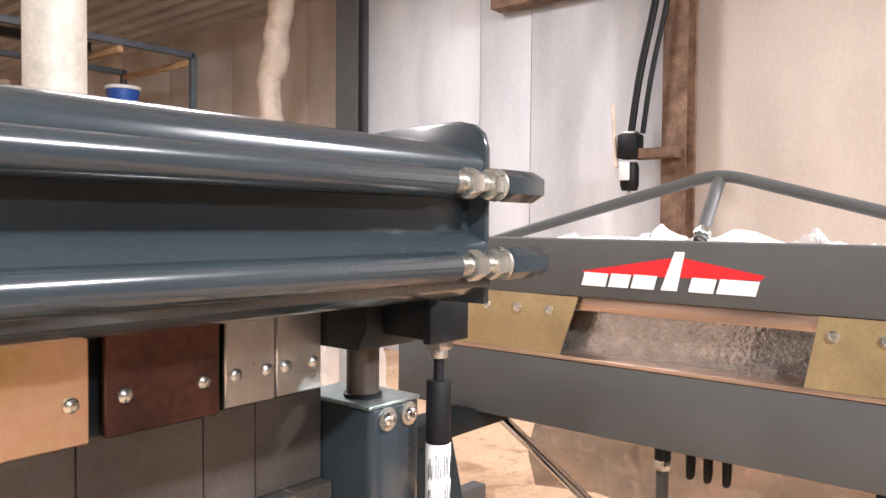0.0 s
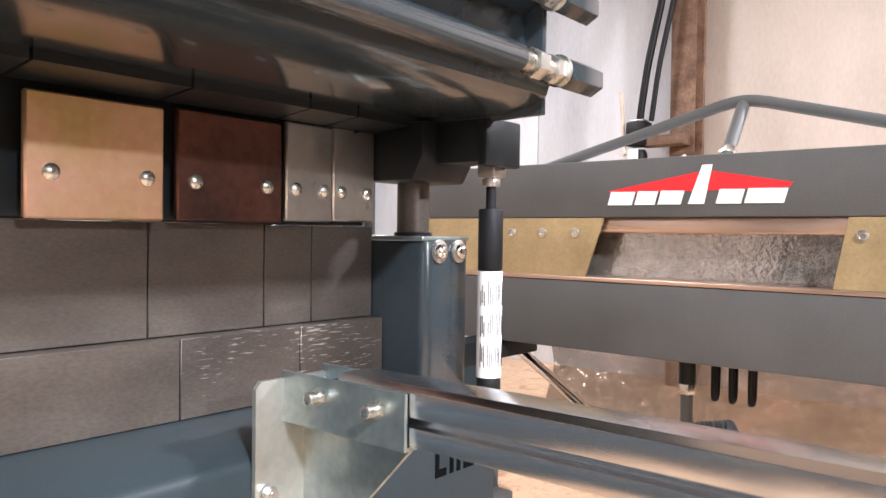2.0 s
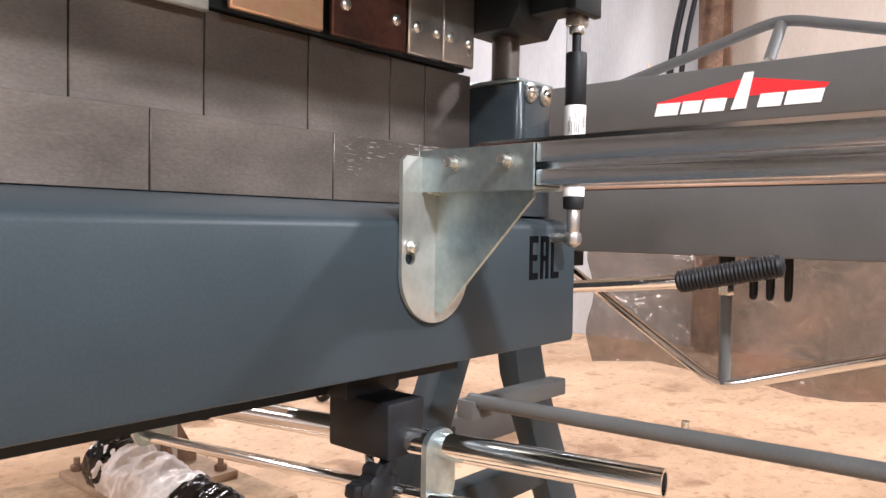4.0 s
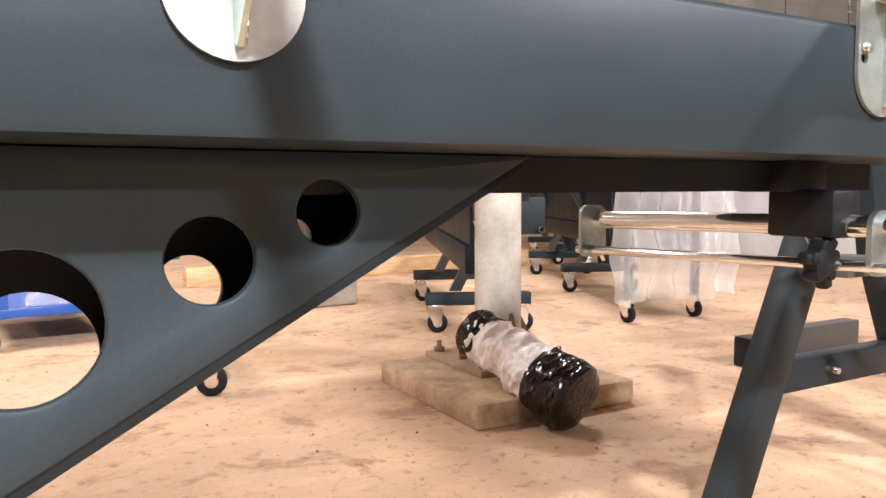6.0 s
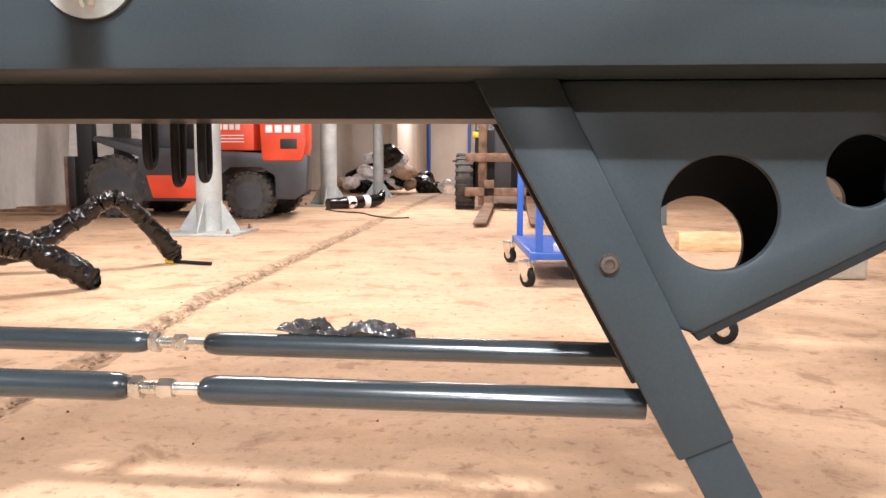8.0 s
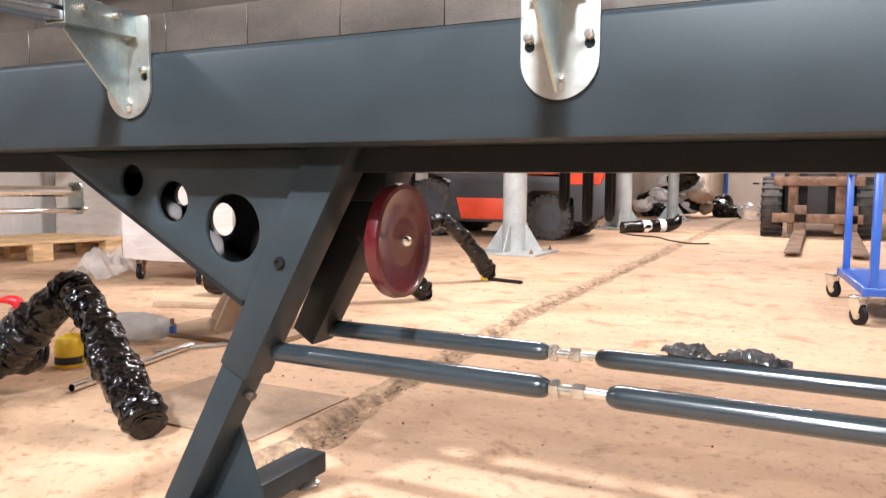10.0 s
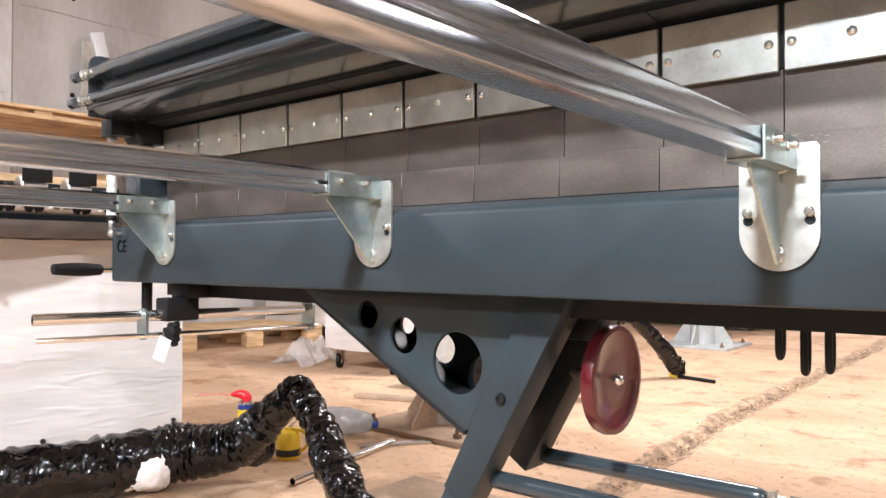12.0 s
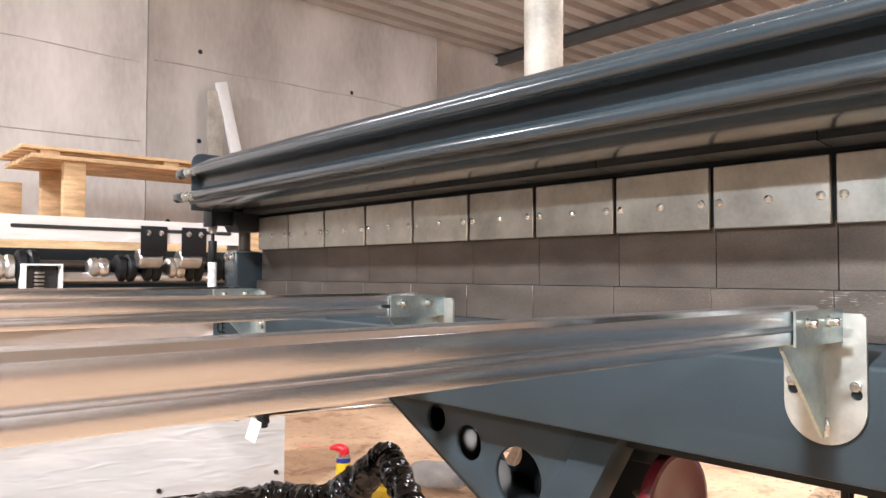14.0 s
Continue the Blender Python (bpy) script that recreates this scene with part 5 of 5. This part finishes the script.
for y, r in ((-0.42, 0.05), (-0.36, 0.036), (-0.30, 0.05), (-0.1, 0.03), (-0.02, 0.042), (0.06, 0.042), (0.14, 0.034), (0.2, 0.042), (0.3, 0.04), (-0.7, 0.05), (-0.78, 0.04), (-0.95, 0.05)):
    part("roller", lathe([(r * 0.7, -0.032), (r * 1.02, -0.024), (r * 1.08, -0.008), (r * 0.92, 0.0), (r * 1.08, 0.008), (r * 1.02, 0.024), (r * 0.7, 0.032)], (-2.13, y, 0.855), "Y"), STEEL if r in (0.03, 0.036, 0.034) else BLACK, rf, "worn steel roller")
part("upper_shaft", rod((-2.17, -1.2, 0.865), (-2.17, 0.42, 0.865), 0.014), DSTEEL, rf)
part("bed", box(-2.5, -2.10, -1.2, 0.42, 0.738, 0.79, 0.004), DSTEEL, rf, "dark steel bed")
part("end_box", prism([(-0.325, 0.785), (-0.325, 0.866), (-0.225, 0.866), (-0.225, 0.785), (-0.230, 0.785), (-0.230, 0.861), (-0.320, 0.861), (-0.320, 0.785)], "x", -2.10, -2.03), WHITE, rf, "white open end frame")
part("end_core", box(-2.10, -2.06, -0.318, -0.232, 0.787, 0.858, 0.002), INK, rf, "black inside of the end frame")
for q in range(5):
    part("gear_tooth", box(-2.06, -2.045, -0.296, -0.270, 0.793 + q * 0.011, 0.799 + q * 0.011, 0.001), STEEL, rf)
part("bar_stay", box(-2.075, -2.055, -1.05, -1.0, 0.78, 0.95), DSTEEL, rf)
part("bar_stay", box(-2.075, -2.055, 0.30, 0.34, 0.78, 0.95), DSTEEL, rf)
part("back_plate", box(-2.31, -2.29, -1.2, 0.42, 0.79, 0.918, 0.003), PAINT_D, rf, "dark back plate behind the rollers")
part("timber_rail", box(-2.38, -2.32, -1.2, 0.42, 0.79, 0.945, 0.004), WOOD, rf, "timber rail")

shelf = thing("timber_rack", "rough pine rack with pallet boards on top", "rack", (-4.4, 0.7, 0))
for x in (-4.9, -4.4):
    for y in (0.44, 1.6):
        part("post", box(x - 0.03, x + 0.03, y - 0.06, y + 0.06, 0, 1.49, 0.004), WOOD, shelf)
for k in range(5):
    part("deck_board", box(-5.0 + k * 0.14, -4.9 + k * 0.14, 0.2, 1.85, 1.49, 1.515, 0.003), WOOD, shelf)
for y in (0.3, 1.0, 1.7):
    part("bearer", box(-5.0, -4.35, y - 0.05, y + 0.05, 1.515, 1.54, 0.003), WOOD, shelf)
for k in range(5):
    part("deck_board", box(-5.0 + k * 0.14, -4.9 + k * 0.14, 0.15, 1.8, 1.54, 1.56, 0.003), WOOD, shelf)
part("low_shelf", box(-5.0, -4.35, 0.35, 2.4, 0.98, 1.02, 0.004), WOOD, shelf)
rnd = random.Random(11)
for k in range(11):
    y = 0.55 + k * 0.16
    bm = crumple(10, 10, 0.12, 0.09, 0.10 + rnd.uniform(0, 0.06), k * 2.1, freq=9)
    solo("parts_bag", turned(bm, Matrix.Translation((-4.5, y, 1.02))), (CAPRED, BLACK, DSTEEL, BLACK)[k % 4], "small bag of parts on the timber rack", "bag", group="bags on the timber rack")
solo("standing_board", box(-4.98, -4.9, 0.12, 0.28, 0, 1.4, 0.004), WOOD, "pine board standing on end", "board")
fr = thing("leaning_frame", "white metal frame leaning on the wall", "metal frame", (-5.3, 1.85, 0))
part("side", turned(box(-0.02, 0.02, -0.045, 0.045, -1.6, 0.80, 0.004), Matrix.Translation((-5.36, 1.98, 1.6)) @ pose(0, 0, 0, 14, 0, 0)), WHITE, fr)
part("side", box(-5.40, -5.36, 1.69, 1.81, 0.0, 2.30, 0.004), COLP, fr)


def pallet(x, y, ang):
    p = thing("pallet", "pine transport pallet on the floor", "pallet", (0, 0, 0), group="pallets")
    for k in range(5):
        part("deck_board", box(-0.6, 0.6, -0.4 + k * 0.175, -0.3 + k * 0.175, 0.122, 0.144, 0.002), WOOD, p)
    for q in (-0.53, 0, 0.53):
        part("bearer", box(q - 0.07, q + 0.07, -0.4, 0.4, 0.1, 0.122, 0.002), WOOD, p)
        for yy in (-0.35, 0, 0.35):
            part("block", box(q - 0.07, q + 0.07, yy - 0.05, yy + 0.05, 0.0, 0.1, 0.003), WOOD, p)
    p.matrix_basis = pose(x, y, 0, 0, 0, ang)
    return p


pallet(-5.0, 2.75, 80)
wm = thing("white_machine_case", "white-wrapped machine case beyond the pallet", "case", (-4.4, 3.9, 0))
part("case", film_wall(-5.3, -3.2, 3.3, 4.3, 0.12, 0.95, 1.5, 0.006), CRATE, wm)
for x in (-3.35, -5.1):
    part("foot", box(x - 0.05, x + 0.05, 3.4, 3.5, 0, 0.13, 0.003), DSTEEL, wm)
cab = thing("white_cabinet", "white-wrapped cabinet on casters near the pallet", "cabinet", (-3.0, 2.7, 0))
part("case", film_wall(-3.34, -2.74, 2.28, 3.2, 0.125, 0.98, 5.5, 0.004), CRATE, cab)
for x in (-3.27, -2.81):
    for y in (2.34, 3.12):
        caster(x, y, 0.045, cab, 0.122, 25)
bag = crumple(40, 34, 0.20, 0.19, 0.19, 6.0, freq=5)
solo("plastic_bag", turned(bag, Matrix.Translation((-3.62, 2.38, 0))), CURTAIN, "crumpled clear plastic bag on the floor", "plastic bag")


# ---- blue cart ----
ct = thing("blue_cart", "blue steel cart with clear bags on its shelf", "cart", (0.7, 3.2, 0))
for x in (0.42, 0.90):
    for y in (2.78, 3.62):
        caster(x - 0.01, y, 0.042, ct, 0.115, 35)
for x, y in ((0.46, 2.80), (0.46, 3.60), (0.90, 2.80)):
    part("post", box(x - 0.016, x + 0.016, y - 0.016, y + 0.016, 0.12, 0.66, 0.003), BLUEP, ct)
for y in (2.80, 3.60):
    part("shelf_rail", box(0.42, 0.92, y - 0.018, y + 0.018, 0.12, 0.155, 0.003), BLUEP, ct)
for x in (0.44, 0.90):
    part("shelf_rail", box(x - 0.018, x + 0.018, 2.80, 3.60, 0.12, 0.155, 0.003), BLUEP, ct)
part("shelf", box(0.44, 0.90, 2.8, 3.6, 0.145, 0.152), BLUEP, ct)
part("top_rail", box(0.445, 0.475, 2.80, 3.60, 0.63, 0.66, 0.003), BLUEP, ct)
bg = crumple(22, 18, 0.16, 0.2, 0.07, 9.0, freq=6)
solo("parts_bag", turned(bg, Matrix.Translation((0.70, 3.0, 0.152))), CLEAR, "clear bag of small parts on the cart", "bag")
bl = thing("blue_bottle", "small blue bottle on the cart", "bottle", (0.62, 3.35, 0.152))
part("body", lathe([(0.03, 0), (0.032, 0.01), (0.032, 0.09), (0.012, 0.11), (0.012, 0.13)], (0.62, 3.35, 0.152)), BLUEP, bl)
ct.location.x -= 0.04
ct.rotation_euler.z = radians(5.6)

# ---- machines on casters further back ----
def back_machine(x, y, ang):
    p = thing("machine_stand", "grey machine stand with crossed legs on casters", "machine stand", (0, 0, 0), group="machine stands on casters")
    for q in (-0.45, 0.45):
        s = 1 if q > 0 else -1
        part("leg", prism([(0.19, 0.62), (0.11, 0.62), (-0.13, 0.165), (-0.055, 0.165)], "x", q - 0.028, q + 0.028, 0.003), PAINT_B, p)
        part("brace", prism([(-0.13, 0.55), (-0.08, 0.55), (0.115, 0.165), (0.065, 0.165)], "x", q - s * 0.06 - 0.018, q - s * 0.06 + 0.018, 0.003), GREY, p)
        part("foot_bar", box(q - 0.03, q + 0.03, -0.22, 0.22, 0.1155, 0.165, 0.004), PAINT_B, p)
        caster(q, -0.19, 0.042, p, 0.112)
        caster(q, 0.17, 0.042, p, 0.112)
        gp = part("gusset", prism([(q - s * 0.02, 0.60), (q - s * 0.30, 0.60), (q - s * 0.28, 0.52), (q - s * 0.12, 0.42), (q - s * 0.02, 0.44)][::s], "y", -0.115, -0.105, 0.002, holes=[(q - s * 0.14, 0.52, 0.045)]), PAINT_B, p, "blue-grey gusset with a round hole")
        part("disc", lathe([(0.07, -0.008), (0.08, 0.0), (0.07, 0.008)], (q + s * 0.10, -0.12, 0.5), "X"), RED, p, "red disc")
        part("axle", rod((q + s * 0.03, -0.12, 0.5), (q + s * 0.10, -0.12, 0.5), 0.01), DSTEEL, gp)
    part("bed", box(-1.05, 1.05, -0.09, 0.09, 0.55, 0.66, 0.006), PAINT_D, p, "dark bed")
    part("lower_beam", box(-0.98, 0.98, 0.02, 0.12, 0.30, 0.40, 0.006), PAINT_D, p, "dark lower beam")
    # panel added to make the background behind the legs darker
    part("back_panel", box(-1.0, 1.0, 0.095, 0.105, 0.40, 0.58, 0.002), PAINT_D, p, "added dark panel deepening the background")
    part("top", box(-1.1, 1.1, -0.05, 0.15, 0.66, 0.95, 0.008), PAINT, p)
    part("rail", pipe((-0.75, -0.2, 0.44), (0.75, -0.2, 0.44), 0.012), CHROME, p)
    for q in (-0.06, 0.03):
        part("rail_nut", hexnut((q, -0.2, 0.44), (q + 0.04, -0.2, 0.44), 0.022), NUTS, p)
    for q in (-0.7, 0.7):
        part("rail_plate", box(q - 0.02, q + 0.02, -0.22, 0.0, 0.42, 0.56, 0.003), PAINT_B, p)
    p.matrix_basis = pose(x, y, 0, 0, 0, ang)
    return p


back_machine(2.36, 2.60, 66)
back_machine(3.62, 3.30, 66)
back_machine(4.55, 4.6, 66)
tr = thing("low_dolly", "low grey dolly on casters", "dolly", (1.15, 2.0, 0))
part("deck", box(0.95, 1.05, 1.74, 2.3, 0.1155, 0.165, 0.004), PAINT_D, tr)
for x, y in ((0.992, 1.745), (0.992, 2.25)):
    caster(x, y, 0.044, tr, 0.112, 72)
solo("storage_bin", box(1.76, 2.04, 3.14, 3.40, 0.0, 0.15, 0.02, 3), COLP, "pale storage bin on the floor", "bin")
solo("long_timber", box(1.4, 4.2, 4.3, 4.42, 0.0, 0.12, 0.005), WOOD, "long timber beam lying on the floor", "timber")
cover = thing("film_curtain", "clear plastic film hanging over a rack on casters", "plastic film", (3.0, 1.95, 0))
bm = bmesh.new()
prev = None
for k in range(61):
    u = k / 60
    col = []
    for j in range(25):
        v = j / 24
        x = 2.74 + 0.62 * u
        y = 1.98 - 0.10 * u + 0.025 * math.sin(u * 34 + v * 3) + 0.04 * noise.noise(Vector((u * 6, v * 4, 1)))
        z = 0.63 - v * (0.53 + 0.05 * noise.noise(Vector((u * 5, 0, 3))))
        col.append(bm.verts.new((x, y, z)))
    if prev:
        for j in range(24):
            bm.faces.new((prev[j], prev[j + 1], col[j + 1], col[j]))
    prev = col
part("film", bm, CURTAIN, cover)
part("frame_bar", rod((2.70, 1.99, 0.63), (3.40, 1.88, 0.63), 0.012), DSTEEL, cover)
for x, y in ((2.86, 2.03), (3.23, 1.99)):
    part("post", box(x - 0.015, x + 0.015, y - 0.015, y + 0.015, 0.10, 0.64, 0.002), PAINT_D, cover)
    caster(x, y, 0.04, cover, 0.10)

# ---- forklift seen from its side ----
def tyre(x, y, r, w, parent, axis="Y"):
    t = part("wheel", lathe([(r * 0.60, -w / 2), (r * 0.92, -w / 2), (r, -w * 0.36), (r, w * 0.36), (r * 0.92, w / 2), (r * 0.60, w / 2)], (x, y, r), axis, 40), RUBBER, parent, "black lugged tyre")
    for k in range(22):
        a = 2 * math.pi * k / 22
        lug = box(-0.022, 0.022, -w * 0.54, w * 0.54, r * 0.93, r * 1.035, 0.004, 1)
        m = Matrix.Translation((x, y, r)) @ (Matrix.Identity(4) if axis == "Y" else pose(0, 0, 0, 0, 0, 90)) @ pose(0, 0, 0, 0, math.degrees(a), 0)
        part("lug", turned(lug, m), RUBBER, t)
    side = -w * 0.5 - 0.004
    c = (x, y + side, r) if axis == "Y" else (x + side, y, r)
    part("rim", lathe([(r * 0.60, -0.004), (r * 0.56, 0.02), (r * 0.3, 0.03), (r * 0.28, -0.01), (r * 0.1, -0.012)], c, axis, 32), FKGREY, t, "dusty grey rim")
    return t


def tapered(bm):
    """Pulls the far side of the tail in."""
    for v in bm.verts:
        if v.co.x > -1.9:
            v.co.x -= 0.05 + 0.24 * max(0.0, v.co.y - 6.5)
    return bm


FL = thing("forklift", "red and dark grey forklift truck parked by a column", "forklift", (-2.6, 7.0, 0))
tyre(-3.53, 6.55, 0.305, 0.2, FL)
tyre(-2.20, 6.58, 0.228, 0.17, FL)
tyre(-3.53, 7.55, 0.305, 0.2, FL)
tyre(-2.20, 7.50, 0.228, 0.17, FL)
part("chassis", tapered(prism([(-3.35, 0.30), (-3.25, 0.17), (-2.5, 0.17), (-2.47, 0.42), (-2.36, 0.5), (-2.05, 0.5), (-1.93, 0.42), (-1.92, 0.2), (-1.68, 0.2), (-1.57, 0.27), (-1.55, 0.62), (-2.5, 0.66), (-3.3, 0.7), (-3.72, 0.80), (-3.75, 0.75), (-3.28, 0.60)], "y", 6.45, 7.65, 0.012)), FKGREY, FL, "dark grey chassis")
part("side_panel", prism([(-3.20, 0.42), (-3.14, 0.20), (-2.52, 0.20), (-2.50, 0.42)], "y", 6.435, 6.452, 0.004), REDP, FL, "orange-red side panel")
part("counterweight", tapered(prism([(-2.05, 0.56), (-1.60, 0.56), (-1.56, 0.72), (-1.56, 0.98), (-1.70, 1.10), (-2.08, 1.10)], "y", 6.43, 7.67, 0.03)), REDP, FL, "orange-red counterweight")
part("bonnet", prism([(-2.72, 0.66), (-2.14, 0.66), (-2.14, 1.02), (-2.66, 1.0)], "y", 6.5, 7.6, 0.02), REDP, FL, "orange-red bonnet")
part("vent", box(-1.86, -1.70, 6.420, 6.432, 0.68, 0.77, 0.003), INK, FL, "dark vent slot")
for k in range(4):
    part("badge_bar", box(-2.0 + k * 0.09, -1.935 + k * 0.09, 6.424, 6.4295, 0.83, 0.90, 0.001), WHITE, FL, "white block")
    part("badge_bar", box(-2.50 + k * 0.06, -2.455 + k * 0.06, 6.494, 6.4995, 0.86, 0.91, 0.001), WHITE, FL, "white block")
for k in range(3):
    part("stripe", box(-2.5, -2.24, 6.494, 6.4995, 0.74 + k * 0.03, 0.75 + k * 0.03), WHITE, FL, "thin white stripe")
part("cowl", prism([(-3.3, 0.70), (-3.0, 0.68), (-2.95, 1.2), (-3.15, 1.25)], "y", 6.6, 7.5, 0.02), FKGREY, FL)
part("seat", prism([(-2.8, 0.95), (-2.4, 1.0), (-2.3, 1.45), (-2.42, 1.47), (-2.55, 1.12), (-2.8, 1.08)], "y", 6.8, 7.3, 0.03), BLACK, FL, "black seat")
for y in (6.5, 7.6):
    part("roof_post", sweep([(-3.2, y, 0.7), (-3.0, y, 1.5), (-2.85, y, 2.1)], 0.03, 12, 6), FKGREY, FL)
    part("roof_post", sweep([(-2.1, y, 1.0), (-2.15, y, 1.6), (-2.3, y, 2.1)], 0.03, 12, 6), FKGREY, FL)
part("roof_guard", box(-2.95, -2.2, 6.45, 7.65, 2.08, 2.13, 0.01), FKGREY, FL)
for y in (6.7, 7.4):
    part("mast", box(-4.02, -3.86, y - 0.05, y + 0.05, 0.05, 2.2, 0.005), INK, FL, "black mast rail")
part("carriage", box(-4.10, -4.02, 6.6, 7.5, 0.1, 0.6, 0.006), INK, FL, "black fork carriage")
for y in (6.75, 7.35):
    part("fork", prism([(-4.14, 0.6), (-4.14, 0.03), (-5.15, 0.03), (-5.15, 0.045), (-4.19, 0.075), (-4.19, 0.6)], "y", y - 0.06, y + 0.06), RUST, FL, "worn steel fork")

F2 = thing("forklift_with_rusty_mast", "old forklift with a rust-brown mast facing the machine", "forklift", (0.2, 8.9, 0))
tyre(-0.24, 8.65, 0.33, 0.2, F2, "X")
tyre(0.70, 8.65, 0.33, 0.2, F2, "X")
for x in (-0.02, 0.44):
    part("mast", box(x - 0.05, x + 0.05, 8.32, 8.48, 0.06, 2.1, 0.006), RUST, F2, "rust-brown mast rail")
for z in (0.22, 0.62):
    part("carriage_bar", box(-0.22, 0.66, 8.24, 8.30, z - 0.05, z + 0.05, 0.006), RUST, F2, "rusty carriage bar")
part("carriage_plate", box(0.12, 0.32, 8.25, 8.32, 0.17, 1.0, 0.006), INK, F2)
for x in (0.06, 0.55):
    part("fork", prism([(8.24, 0.36), (8.24, 0.09), (5.85, 0.045), (5.85, 0.03), (8.29, 0.03), (8.29, 0.36)], "x", x - 0.06, x + 0.06, 0.003), RUST, F2, "rust-brown fork")
part("body", prism([(8.6, 0.25), (8.6, 0.95), (8.9, 1.2), (10.4, 1.15), (10.5, 0.3)], "x", -0.13, 0.59, 0.03), INK, F2)
part("headlamp", box(-0.15, -0.05, 8.56, 8.60, 0.86, 0.93, 0.006), YELLOW, F2, "yellow lamp")
part("roof_guard", box(-0.2, 0.66, 8.7, 9.9, 2.05, 2.1, 0.01), FKGREY, F2)
for x in (-0.17, 0.63):
    part("roof_post", rod((x, 8.72, 1.1), (x, 8.75, 2.06), 0.03), FKGREY, F2)
    part("roof_post", rod((x, 9.85, 1.1), (x, 9.85, 2.06), 0.03), FKGREY, F2)

# ---- rubbish heap and far door ----
def bag_blob(r, seed, squash):
    bm = bmesh.new()
    bmesh.ops.create_icosphere(bm, subdivisions=4, radius=r)
    for v in bm.verts:
        p = v.co * (2.6 / r) * 0.4 + Vector((seed, 0, 0))
        v.co *= 1 + 0.30 * noise.noise(p) - 0.22 * abs(noise.noise(p * 2.7)) - 0.10 * abs(noise.noise(p * 6.5))
        v.co.z *= squash
    return bm


rnd = random.Random(21)
for k in range(38):
    r = rnd.uniform(0.13, 0.27)
    x, y = rnd.gauss(-2.0, 0.42), 13.2 + rnd.uniform(-0.5, 0.8)
    room = max(0.0, 0.98 - abs(x + 2.05) * 1.15)
    h = r * 0.45 + room * rnd.uniform(0.0, 0.85)
    mat, nm = ((WRAP, "black"), (WHITEWRAP, "white"), (WRAP, "black"), (CURTAIN, "clear"), (WHITEWRAP, "white"), (WRAP, "black"), (BOARD, "brown"), (BLUEP, "blue"), (WRAP, "black"))[k % 9]
    if nm == "blue":
        r, h = 0.09, 0.09
    solo("rubbish_bag", turned(bag_blob(r, k * 3.7, rnd.uniform(0.55, 0.85)), Matrix.Translation((x, y, h)) @ pose(0, 0, 0, rnd.uniform(-25, 25), rnd.uniform(-25, 25), rnd.uniform(0, 360))), mat, "crumpled %s rubbish bag in a heap" % nm, "rubbish bag", group="rubbish heap")
dr = thing("door_1", "pale sectional door in a blue frame", "door", (-1.44, 19.9, 0), kind="structure")
part("leaf", box(-1.90, -0.90, 19.90, 19.95, 0.03, 2.05, 0.004), WALLM, dr)
part("frame_side", box(-1.98, -1.90, 19.86, 19.97, 0, 2.12, 0.004), BLUEP, dr, "blue frame")
part("frame_side", box(-0.90, -0.82, 19.86, 19.97, 0, 2.12, 0.004), BLUEP, dr, "blue frame")
part("frame_head", box(-1.90, -0.90, 19.86, 19.97, 2.05, 2.12, 0.004), BLUEP, dr, "blue frame")
part("handle", box(-1.3, -1.15, 19.87, 19.90, 0.6, 0.64, 0.003), INK, dr)
solo("partition_wall", box(-4.6, -2.15, 14.6, 14.75, 0, 3.2, 0.004), WALLM, "pale partition wall behind the rubbish heap", "wall", kind="structure")
solo("partition_return", box(-2.15, -2.0, 14.6, 20.0, 0, 3.2, 0.004), WALLM, "pale partition wall beside the far door", "wall", kind="structure")
ls = thing("white_sheet_stack", "white boards leaning behind the forklift", "boards", (-4.6, 7.9, 0))
for k in range(3):
    part("sheet", turned(box(-0.55, 0.55, -0.012, 0.012, 0, 1.5, 0.002), Matrix.Translation((-4.5 + 0.12 * k, 8.1 + 0.05 * k, 0)) @ pose(0, 0, 0, -8, 0, 0)), CRATE, ls)
